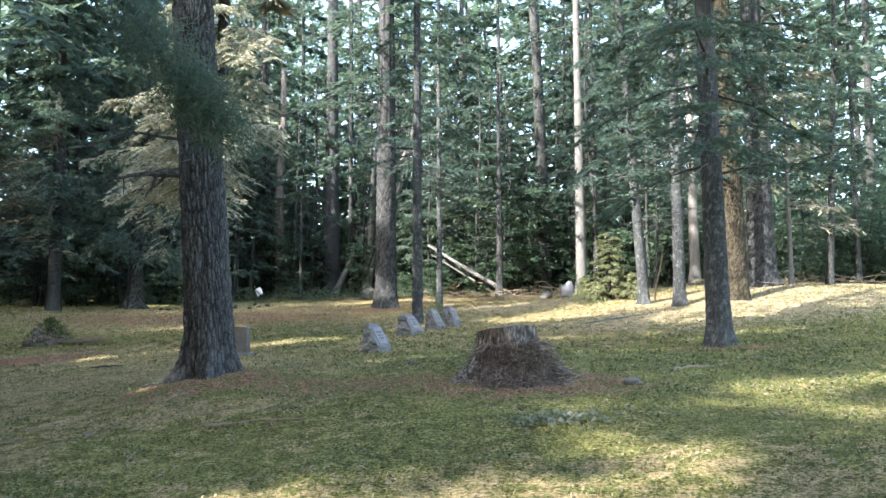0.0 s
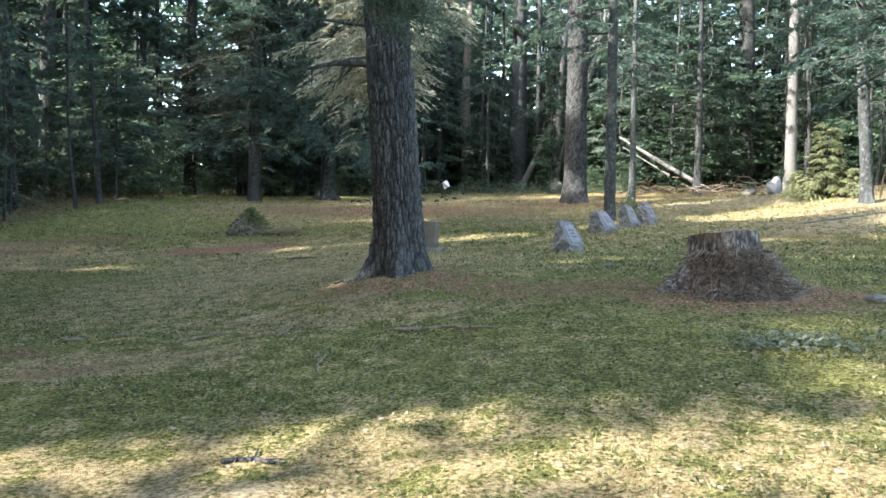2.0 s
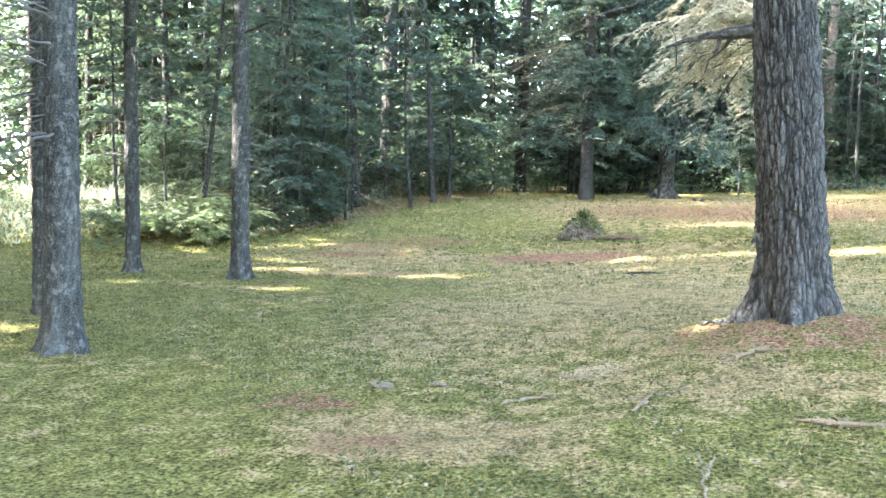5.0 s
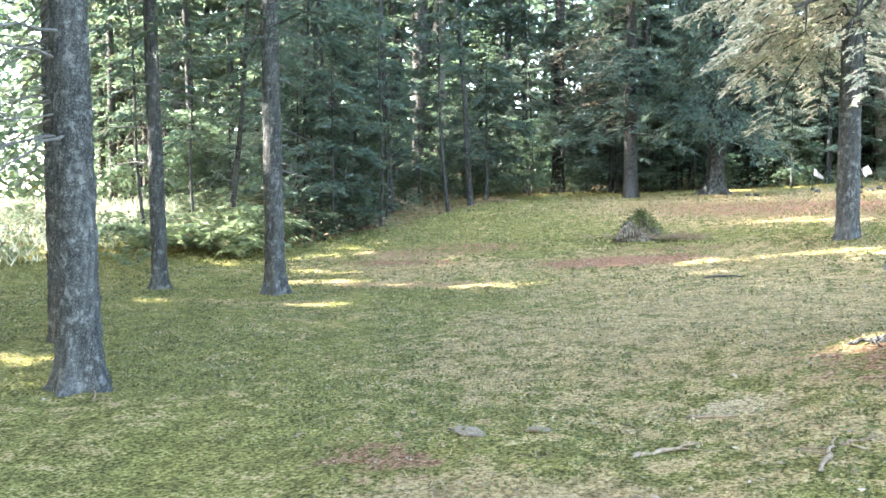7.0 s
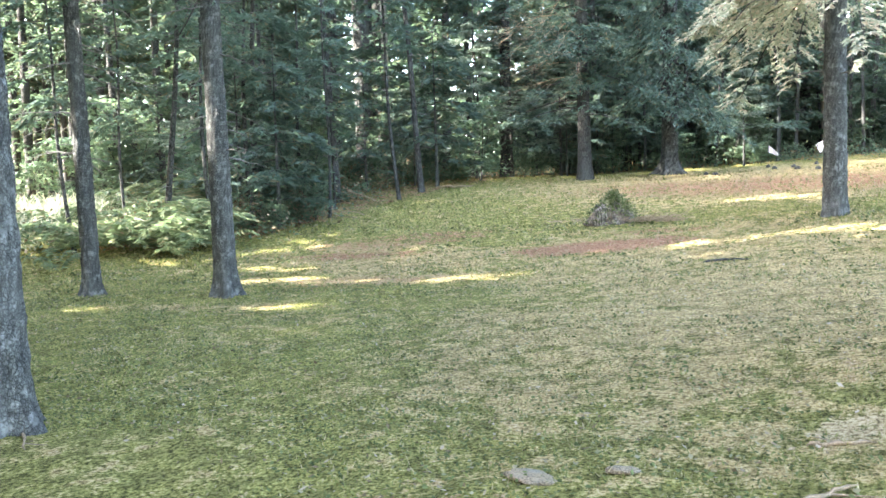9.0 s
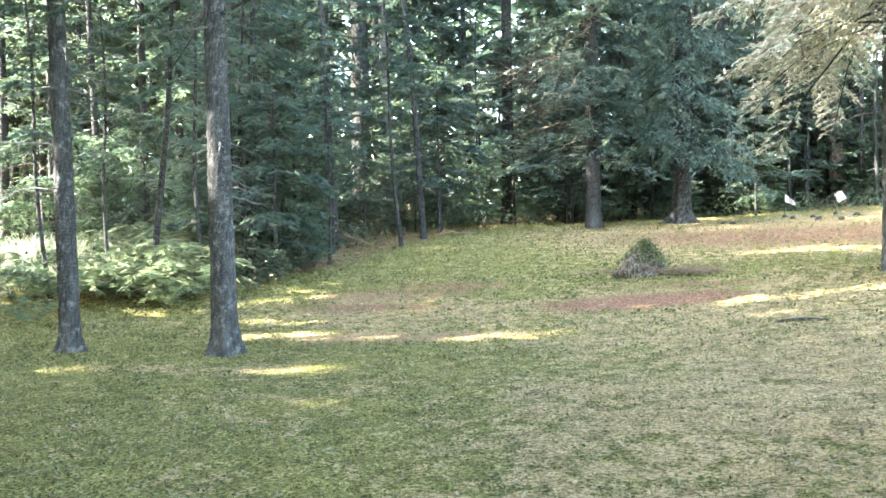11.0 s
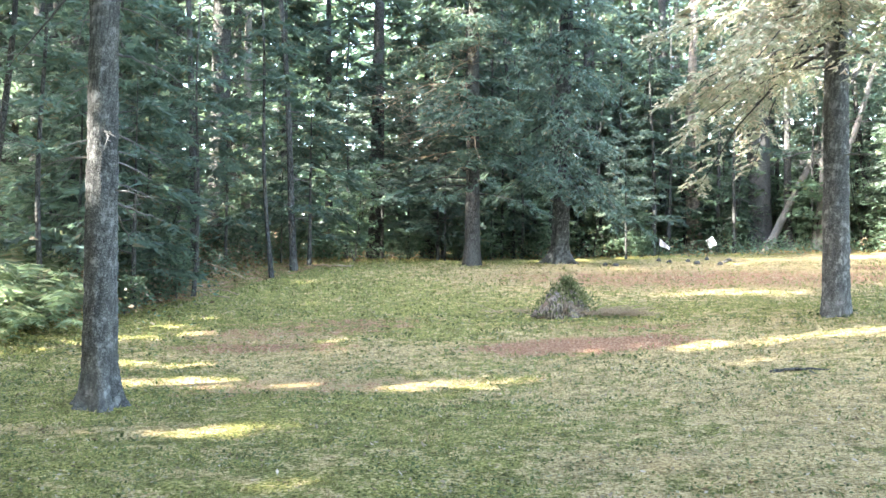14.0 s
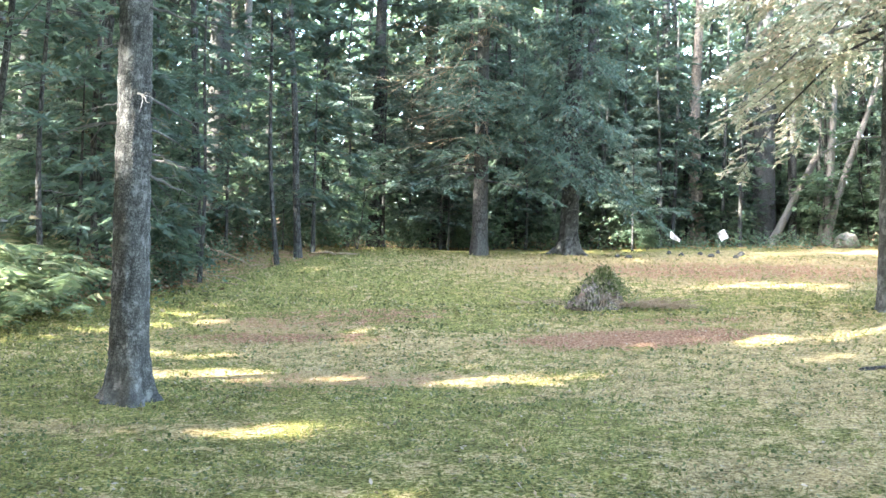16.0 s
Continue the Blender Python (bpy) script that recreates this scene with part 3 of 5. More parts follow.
sprayed_spruce = tree("spruce_tree", -5.25, 19.7, 0.39, 17, M_SPRUCE, "spruce with yellowing sunlit sprays low on its trunk", lean=(0.01, 0.0), crown_at=(3.6, 9.5), boughs=84, reach=2.9, sector=(1.9, 5.7), needles=M_DRYSPRAY, near=True,
     dead=6, dead_z=(2.0, 4.0), seed=17, canopy=(8, 26, 3.2), flare=0.25, blade=0.10, twigs=44, per=28, droop=0.5, gaps=False, hang=0.42)
tree("pine_tree", -1.95, 29.2, 0.78, 24, M_PINE, "tall pine with deeply furrowed bark behind the graves", crown_at=(5.5, 20), boughs=48, reach=3.2, needles=M_PINENEEDLE, near=True, gaps=False, dead=14, dead_z=(3.5, 11),
     dead_len=(0.6, 2.0), seed=18, flare=0.45, blade=0.22)
tree("spruce_tree", -0.68, 22.6, 0.29, 15, M_SPRUCE, "thin dark trunk rising between the gravestones", crown_at=(4.0, 14), boughs=34, reach=2.0, dead=12, dead_z=(1.6, 6), gaps=False, seed=19, near=True)
tree("spruce_tree", -0.12, 28.5, 0.21, 15, M_SPRUCE, "thin straight trunk in the shade", crown_at=(3.5, 14), boughs=34, reach=2.0, gaps=False, dead=10, dead_z=(2, 7), seed=20)
tree("pine_tree", 7.82, 22.7, 0.60, 22, M_MOSSY, "mossy yellow-brown trunk beside a larger pine", lean=(-0.02, 0), crown_at=(5.6, 16), boughs=46, reach=3.2, gaps=False, twigs=30, near=True, dead=9, dead_z=(3.0, 7), dead_len=(1.0, 2.6), seed=21)
tree("pine_tree", 9.54, 25.5, 0.80, 24, M_PINE, "thick pine with furrowed bark on a sunlit bank", lean=(-0.005, 0), crown_at=(6.5, 20), boughs=46, reach=3.8, gaps=False, twigs=30, needles=M_PINENEEDLE, near=True, dead=6, dead_z=(4, 9), seed=22, blade=0.22)
edge_spruce = tree("spruce_tree", -13.4, 29.4, 0.46, 18, M_FAR, "straight grey trunk at the wood's edge", crown_at=(2.0, 14), boughs=110, reach=2.6, sector=(3.2, 6.2), twigs=28, dead=22, dead_z=(1.6, 6), seed=23, canopy=(8, 26, 3.5))
tree("hemlock_tree", -11.2, 30.9, 0.52, 18, M_SPRUCE, "flaring grey trunk behind hanging fir sprays", lean=(0.035, 0.0), crown_at=(1.9, 13), boughs=120, reach=2.5, droop=0.6, sector=(3.0, 6.4), twigs=30, dead=8, seed=24, flare=1.5, near=True, crook=0.05, hang=0.7)
tree("pine_tree", -20.4, 27.5, 0.66, 22, M_FAR, "thick dark trunk at the wood's edge", crown_at=(4.2, 18), boughs=60, reach=2.8, dead=12, seed=25, gaps=False)
tree("dead_tree", -19.95, 28.2, 0.34, 11, M_PALE, "broken pale dead trunk beside a dark one", dead=7, dead_z=(2, 9), dead_len=(0.5, 2.0), seed=26)
tree("dead_tree", -7.65, 40.0, 0.62, 11, M_SNAG, "weathered snag with a pale torn face", dead=12, dead_z=(2.5, 9), dead_len=(0.8, 2.2), seed=27, flare=0.3, crook=0.08)
tree("pine_tree", -5.25, 40.0, 0.85, 22, M_PINE, "thick grey trunk among leaning ones", crown_at=(8, 20), boughs=34, reach=3.6, seed=28, gaps=False)
tree("leaning_tree", -5.05, 39.2, 0.34, 10, M_PALE, "grey bare trunk leaning among the trees", lean=(0.48, 0.1), dead=3, seed=29, group="leaning trunks")
tree("spruce_tree", -4.3, 39.6, 0.30, 15, M_FAR, "dark thin trunk between leaning ones", crown_at=(6, 14), boughs=24, reach=2, seed=30, gaps=False)
tree("leaning_tree", -3.6, 38.2, 0.30, 10, M_PALE, "grey bare trunk leaning among the trees", lean=(0.10, 0.0), dead=3, seed=31, group="leaning trunks", crook=0.1)
tree("leaning_tree", -3.4, 38.0, 0.30, 9, M_PALE, "grey bare trunk leaning among the trees", lean=(0.27, 0.05), dead=4, seed=32, group="leaning trunks", crook=0.1)
tree("dead_tree", 2.1, 31.5, 0.28, 8.5, M_FAR, "thin broken dead trunk by a fallen log", dead=7, dead_z=(2, 8), seed=33)
tree("pine_tree", 4.35, 36.0, 0.62, 21, M_FAR, "grey pine trunk behind the sandy clearing", lean=(-0.03, 0), crown_at=(10, 19), boughs=30, reach=3, dead=8, dead_z=(3, 10), seed=34, gaps=False, crook=0.06)
tree("birch_tree", 5.15, 31.8, 0.40, 20, M_PALE, "smooth pale trunk lit by the sun", crown_at=(9, 18), boughs=30, reach=3, dead=9, dead_z=(4, 10), seed=35, gaps=False)
tree("spruce_tree", 6.0, 33.5, 0.26, 15, M_FAR, "slim trunk beside a pale one", crown_at=(5, 14), boughs=26, reach=2.2, dead=6, seed=36, gaps=False)
tree("spruce_tree", 5.5, 23.4, 0.30, 15, M_SPRUCE, "slightly leaning spruce trunk on the sandy bank", lean=(-0.055, 0.02), crown_at=(3.2, 13), boughs=44, reach=2.5, gaps=False, dead=14, dead_z=(2, 6), seed=37, near=True, flare=0.5)
tree("spruce_tree", 6.25, 22.6, 0.33, 16, M_SPRUCE, "straight spruce trunk on the sandy bank", crown_at=(3.4, 14), boughs=44, reach=2.5, gaps=False, dead=12, dead_z=(2, 6), seed=38, near=True, flare=0.5)
tree("spruce_tree", 9.0, 30.5, 0.40, 18, M_PALE, "pale trunk standing behind the sandy bank", crown_at=(7, 16), boughs=30, reach=2.6, dead=6, seed=39, gaps=False)
tree("spruce_tree", 10.6, 26.0, 0.15, 11, M_PALE, "thin pale sapling trunk with sunlit sprays", crown_at=(1.8, 10), boughs=34, reach=2.2, needles=M_DRYSPRAY, seed=40, gaps=False, blade=0.17)
tree("spruce_tree", 11.6, 25.6, 0.22, 14, M_FAR, "slim spruce on the bank", lean=(0.06, 0), crown_at=(3.5, 13), boughs=34, reach=2.4, dead=6, seed=41, gaps=False)
tree("spruce_tree", 13.9, 28.5, 0.18, 13, M_FAR, "thin trunk in the bright wood", crown_at=(5, 12), boughs=26, reach=2, dead=5, seed=42, gaps=False)


# ---- the woods behind: a few kinds of tree, repeated ----
def forest_tree(x, y, dbh, h, lo, n, reach, seed, label, needles, bark, group, dead=6):
    return tree("forest_tree", x, y, dbh, h, bark, label, crown_at=(lo, h - 1), boughs=n, reach=reach, needles=needles, seed=seed, gaps=False, blade=0.28 if dead else 0.42, twigs=22 if dead else 15, per=8 if dead else 7, dead=dead,
                dead_z=(1.5, 7), dead_len=(0.6, 1.8), group=group)


def sapling(x, y, h, n, reach, seed, label):
    """A broad-leaved sapling: thin stems with level layers of leaves."""
    rng = np.random.default_rng(seed)
    t = empty("sapling", pose(x, y, gz(x, y)), label, "sapling", "saplings at the wood's edge")
    stems, pos, way = [], [], []
    for k in range(3):
        a = rng.uniform(0, 6.28)
        top = np.array([math.cos(a) * 0.25 * h, math.sin(a) * 0.25 * h, h * rng.uniform(0.7, 1.0)])
        s = np.linspace(0, 1, 7)[:, None]
        line = top * s * np.array([1, 1, 1]) + rng.normal(0, 0.03, (7, 3)) * s
        line[0, 2] = -0.1
        stems.append(tube(line, np.linspace(0.022, 0.006, 7), 3))
        for _ in range(n // 3):
            u = rng.uniform(0.12, 1.0)
            o = top * u
            az = rng.uniform(0, 6.28)
            L = reach * rng.uniform(0.4, 1.0) * (1.15 - 0.6 * u)
            d = np.array([math.cos(az), math.sin(az), rng.uniform(-0.1, 0.25)])
            stems.append(tube(o + d * np.linspace(0, L, 2)[:, None], np.linspace(0.008, 0.003, 2), 3))
            m = int(28 * L / reach) + 10
            w = rng.uniform(0.25, 1.0, m)
            p = o + d * (L * w)[:, None] + rng.normal(0, 1, (m, 3)) * np.array([0.16, 0.16, 0.05])
            pos.append(p)
            way.append(unit(d + rng.normal(0, 0.8, (m, 3)) * np.array([1, 1, 0.35]) + np.array([0, 0, -0.25])))
    pos, way = np.concatenate(pos), np.concatenate(way)
    v = blades(pos, way, rng.uniform(0.12, 0.22, len(pos)), rng.uniform(0.08, 0.15, len(pos)), rng, 0.7)
    sv, sf = join(stems, 4)
    mesh_part("stem", raw_mesh("stem", sv, sf, 4, True), M_FAR, t)
    tagged(mesh_part("foliage", raw_mesh("foliage", v, np.arange(len(v)), 3), M_LEAF, t), kind="stuff")
    return t


def small_fir(x, y, h, n, reach, seed, label, needles, name="young_fir", group="", blade=0.19, twigs=16, per=7, lo=0.15):
    return tree(name, x, y, 0.05 + 0.012 * h, h, M_FAR, label, crown_at=(lo * h, h * 0.98), boughs=n, reach=reach, needles=needles, seed=seed, gaps=False, blade=blade, twigs=twigs, per=per, group=group,
                top=0.1, flare=0.1)


CLEAR = [(-1.2, 2.6, -20.4, 27.5), (-6.2, 5.8, -20.4, 27.5), (-7.2, 6.3, -7.65, 40.0), (-7.2, 6.3, -5.25, 40.0), (-7.2, 6.3, -3.5, 38.0), (-7.2, 6.3, -2.4, 38.0), (-7.2, 6.3, -4.3, 39.6), (0, 0, -3.5, 38.0), (0, 0, -7.65, 40.0), (0, 0, -5.25, 40.0),
         (0, 0, 4.35, 36.0), (0, 0, 5.15, 31.8), (0, 0, 9.0, 30.5), (-1.2, 2.6, -5.25, 40.0)]


def blocks(x, y, gap=0.9):
    """Whether a place lies on one of the open lines to the large trunks."""
    for a, b, c, d in CLEAR:
        u = ((x - a) * (c - a) + (y - b) * (d - b)) / ((c - a) ** 2 + (d - b) ** 2)
        if 0 < u < 0.995 and math.hypot(x - a - u * (c - a), y - b - u * (d - b)) < gap:
            return True
    return False


def scatter_woods():
    rng = np.random.default_rng(77)
    kinds = [forest_tree(-17.0, 36.0, 0.34, 19, 1.6, 54, 3.0, 101, "dark conifer in the dense wood", M_NEEDLE, M_FAR, "woods"),
             forest_tree(-28.0, 30.0, 0.26, 17, 4.0, 44, 2.7, 102, "slim conifer in the dense wood", M_NEEDLE, M_FAR, "woods", 7),
             forest_tree(1.0, 42.0, 0.45, 21, 5.0, 42, 3.2, 103, "tall conifer with a high crown", M_PINENEEDLE, M_FAR, "woods", 7),
             forest_tree(-20.5, 31.5, 0.22, 14, 1.0, 52, 2.5, 104, "young dense conifer with low boughs", M_NEEDLE, M_SPRUCE, "woods"),
             forest_tree(9.0, 38.0, 0.20, 15, 5.0, 28, 2.2, 105, "thin trunk with a sparse crown", M_NEEDLE, M_PALE, "woods", 7)]
    placed = [(k.location.x, k.location.y) for k in kinds] + [(o.location.x, o.location.y) for o in scene.objects if o.get("category") == "tree"]
    light = [forest_tree(-12.0, 52.0, 0.36, 20, 4.5, 30, 3.4, 106, "conifer deep in the dense wood", M_NEEDLE, M_FAR, "woods", 0),
             forest_tree(6.0, 52.0, 0.42, 22, 5.5, 30, 3.4, 107, "tall conifer deep in the wood", M_PINENEEDLE, M_FAR, "woods", 0)]
    made = 0
    for _ in range(6000):
        x, y = rng.uniform(-62, 40), rng.uniform(8, 78)
        if wooded(x, y) < 0.9 or y < edge_y(x) + 1.2:
            continue
        if x < -19 and y < 21 + 0.25 * (-19 - x):   # the open fern field
            continue
        if math.atan2(-(x + 3), y - 3) > 1.25 or math.atan2(x, y) > 0.62:
            continue
        depth = y - edge_y(x)
        if blocks(x, y, 1.3):
            continue
        if min((x - a) ** 2 + (y - b) ** 2 for a, b in placed) < (1.7 + 0.02 * depth) ** 2 * (1.0 if depth < 12 else 1.9):
            continue
        placed.append((x, y))
        k = kinds[rng.choice(5, p=[0.26, 0.22, 0.2, 0.16, 0.16])] if depth < 11 else light[rng.integers(2)]
        s = rng.uniform(0.8, 1.2)
        copy_thing(k, pose(x, y, gz(x, y), rng.normal(0, 1.2), rng.normal(0, 1.2), rng.uniform(0, 360)) @ Matrix.Scale(s, 4))
        made += 1
        if made >= 112:
            break
    for _ in range(26):   # a belt beyond the open field
        x = -24 - rng.uniform(0, 26)
        y = 23 + 0.28 * (-24 - x) + rng.uniform(0, 9)
        copy_thing(light[rng.integers(2)], pose(x, y, gz(x, y), 0, 0, rng.uniform(0, 360)) @ Matrix.Scale(rng.uniform(0.7, 1.1), 4))
    firs = [small_fir(-15.6, 33.6, 5.5, 34, 1.7, 111, "shade-grown young fir under the trees", M_NEEDLE, group="undergrowth firs"),
            small_fir(-18.6, 25.0, 4.0, 30, 1.5, 112, "low dark young fir at the wood's edge", M_NEEDLE, group="undergrowth firs")]
    saps = [sapling(-6.5, 38.0, 4.0, 54, 1.1, 121, "leafy green sapling in the undergrowth"),
            sapling(-19.5, 19.8, 3.0, 48, 1.0, 122, "leafy green sapling at the wood's edge"),
            sapling(3.5, 37.5, 5.0, 60, 1.3, 123, "tall leafy sapling in the undergrowth")]
    made, near = 0, []
    for _ in range(9000):
        x, y = rng.uniform(-50, 32), rng.uniform(12, 62)
        depth = y - edge_y(x)
        if wooded(x, y) < 0.9 or depth > 18 or rng.uniform() < depth / 24:
            continue
        if x < -20.5 and y < 19 + 0.25 * (-19 - x):
            continue
        if math.atan2(-(x + 3), y - 3) > 1.2 or math.atan2(x, y) > 0.6:
            continue
        if blocks(x, y):
            continue
        if near and min((x - a) ** 2 + (y - b) ** 2 for a, b in near) < 1.0:
            continue
        near.append((x, y))
        firry = rng.uniform() < (0.36 if x < -4 else 0.2)
        k = firs[rng.integers(2)] if firry else saps[rng.integers(3)]
        copy_thing(k, pose(x, y, gz(x, y), 0, 0, rng.uniform(0, 360)) @ Matrix.Scale(rng.uniform(0.7, 1.25), 4))
        made += 1
        if made >= 240:
            break
    made = 0
    for _ in range(900):
        x = rng.uniform(-14, 4)
        y = edge_y(x) + rng.uniform(0.4, 8.0)
        if blocks(x, y, 1.0) or min((x - a) ** 2 + (y - b) ** 2 for a, b in near) < 0.7:
            continue
        near.append((x, y))
        copy_thing(saps[rng.integers(3)], pose(x, y, gz(x, y), 0, 0, rng.uniform(0, 360)) @ Matrix.Scale(rng.uniform(0.5, 0.95), 4))
        made += 1
        if made >= 70:
            break


scatter_woods()


def high_wood():
    """Tall trees added inside the wood beside the lawn; their dense high crowns, out of view, shade the background."""
    rng = np.random.default_rng(88)
    kinds = [tree("forest_tree", -21.0, 22.4, 0.34, 25, M_FAR, "tall conifer with a dense high crown added for shade", crown_at=(7.5, 24), boughs=34, reach=3.2, seed=161 + k, blade=0.45, twigs=22, per=8,
                  dead=8, dead_z=(2.5, 7), dead_len=(0.5, 1.6), group="woods") for k in range(2)]
    kinds[1].matrix_world = pose(-29.0, 26.4, gz(-29.0, 26.4))
    spots = [(-21.0, 22.4), (-29.0, 26.4)]
    for _ in range(2500):
        x, y = rng.uniform(-36, -19.5), rng.uniform(21, 36)
        if y < 22 + 0.2 * (-19 - x) or (x > -23 and y > 31) or abs(y - 23.4 - 0.83 * (x + 24)) < 2.6 or blocks(x, y, 0.8) or min((x - a) ** 2 + (y - b) ** 2 for a, b in spots) < 3.6 ** 2:
            continue
        spots.append((x, y))
        copy_thing(kinds[len(spots) % 2], pose(x, y, gz(x, y), 0, 0, rng.uniform(0, 360)) @ Matrix.Scale(rng.uniform(0.85, 1.15), 4))
        if len(spots) > 11:
            break


high_wood()


def thin_trees():
    """Dark poles of shaded-out trees that crowd the wood's edge."""
    rng = np.random.default_rng(89)
    kinds = [tree("thin_tree", x, y, d, h, M_FAR, "thin dark shaded-out trunk with bare twigs", crown_at=(3.2, h - 0.3), boughs=16, reach=1.3, seed=170 + k, blade=0.2, twigs=12, per=7, dead=5,
                  dead_z=(0.8, 4.5), dead_len=(0.3, 1.1), group="thin trees in the wood", gaps=False, top=0.4, flare=0.25, crook=0.05)
             for k, (x, y, d, h) in enumerate([(-15.9, 33.4, 0.13, 8), (-12.2, 35.2, 0.17, 9.5), (-17.8, 30.6, 0.10, 7)])]
    spots = [(k.location.x, k.location.y) for k in kinds]
    for _ in range(4000):
        x = rng.uniform(-25, 9)
        y = edge_y(x) + rng.uniform(0.3, 9) ** 1.0
        if wooded(x, y) < 0.7 or blocks(x, y, 0.45) or min((x - a) ** 2 + (y - b) ** 2 for a, b in spots) < 0.8:
            continue
        spots.append((x, y))
        copy_thing(kinds[len(spots) % 3], pose(x, y, gz(x, y), rng.normal(0, 2), rng.normal(0, 2), rng.uniform(0, 360)) @ Matrix.Scale(rng.uniform(0.75, 1.3), 4))
        if len(spots) > 120:
            break


thin_trees()


def layered_hemlocks():
    """Young hemlocks with level pale layers of sprays at the wood's edge."""
    first = tree("young_hemlock", -17.3, 29.5, 0.09, 5.2, M_FAR, "young hemlock with level pale layers of sprays", crown_at=(1.5, 5.1), boughs=24, reach=1.9, needles=M_HEMLOCK, seed=181, gaps=False,
                 blade=0.11, twigs=26, per=16, droop=0.12, hang=0.05, dead=5, dead_z=(0.5, 2.0), dead_len=(0.3, 0.8), top=0.15, flare=0.2, group="layered hemlocks")
    rng = np.random.default_rng(90)
    for x, y, k in ((-14.9, 31.6, 0.75), (-9.6, 34.2, 0.8), (-20.4, 21.0, 1.1), (-16.4, 32.4, 1.1), (-1.2, 36.4, 0.9), (-17.9, 26.6, 0.6)):
        copy_thing(first, pose(x, y, gz(x, y), 0, 0, rng.uniform(0, 360)) @ Matrix.Scale(k, 4))


layered_hemlocks()


# ---- far woods that close the distance ----
def far_woods():
    rng = np.random.default_rng(5)
    sets = []
    for n, d0, d1, top, power, size in ((150000, 55, 95, 27.0, 1.0, 1.15), (45000, 46, 62, 4.5, 1.3, 0.7)):
        a = rng.uniform(-0.66, 1.45, n)
        d = rng.uniform(d0, d1, n)
        x, y = -3 - d * np.sin(a), 3 + d * np.cos(a)
        z = land(x, y) + top * rng.uniform(0, 1, n) ** power
        keep = (y > 12) & ~((a > 1.0) & (d < 60)) & ((noise_field(x, y, z) > np.where(a < 0.12, -0.02, -0.36)) | (top < 5))
        p = np.stack([x, y, z], -1)[keep]
        w = unit(rng.normal(0, 1, p.shape) * np.array([1, 1, 0.5]) + np.array([0, 0, -0.2]))
        sets.append(blades(p, w, size * rng.uniform(0.5, 1.1, len(p)), size * rng.uniform(0.2, 0.5, len(p)), rng, 0.4))
    v = np.concatenate(sets)
    tagged(mesh_part("far_woods", raw_mesh("far_woods", v, np.arange(len(v)), 3), M_LEAF), "dense far woods of mixed green foliage", "woods", kind="stuff")


def noise_field(x, y, z):
    return np.sin(0.61 * x + 1.3) * np.sin(0.53 * y) + np.sin(0.9 * z + 0.3 * x) * np.sin(0.35 * x - 0.4 * y + 2) * 0.8


far_woods()


# ---- trees added out of view to the side and behind, whose crowns shade the lawn ----
def shade_trees():
    rng = np.random.default_rng(9)
    spots = [(-24.0, 8.3), (-28.5, 7.5), (-33.0, 5.5), (-15.8, -2.4), (-14.8, 1.2), (-19.2, 1.6), (-16.9, -0.6), (-16.6, -3.9), (-26.3, 10.4), (-30.5, 11.2), (-30.8, 4.6), (-20.5, -6.5), (-25.0, -10.5), (-18.7, -6.7)]
    for _ in range(5000):
        x, y = rng.uniform(-56, 4), rng.uniform(-34, 10.5)
        ok = (y < -4.5 or x < -14.5) and y < min(10.5, 6.5 + 0.25 * (-14.5 - x)) and -30 - 0.35 * x < y + 22
        if ok and all((x - a) ** 2 + (y - b) ** 2 > 4.6 ** 2 for a, b in spots):
            spots.append((x, y))
    # The trees listed at the end are added where sun still leaked through.
    for k, (x, y) in enumerate(spots[:113] + [(-33.5, 9.5), (-29.5, 8.9), (-36.5, 7.0), (-26.0, 6.0), (-22.2, -10.0), (-17.4, -5.4)]):
        tree("shade_tree", x, y, rng.uniform(0.3, 0.55), rng.uniform(21, 28), M_PINE, "unseen tall conifer added to shade the clearing", crown_at=(5.0, 26), boughs=30, reach=4.6, needles=M_PINENEEDLE,
             seed=300 + k, blade=0.86, twigs=20, per=6, group="trees around the clearing", droop=0.3)


shade_trees()


# ---- gravestones, stump, boulders, flags ----
def lump(name, rng, size, material, sub=3, rough=0.12, parent=None, cut=0.25):
    bm = bmesh.new()
    bmesh.ops.create_icosphere(bm, subdivisions=sub, radius=1)
    off = Vector(rng.uniform(0, 50, 3))
    for v in bm.verts:
        c = v.co.copy()
        k = 1 + rough * 2 * noise.noise(c * 1.4 + off) + rough * noise.noise(c * 4 + off)
        v.co = Vector((c.x * size[0] * k, c.y * size[1] * k, max(c.z, -cut) * size[2] * k))
    for f in bm.faces:
        f.smooth = True
    return part(name, bm, material, parent)


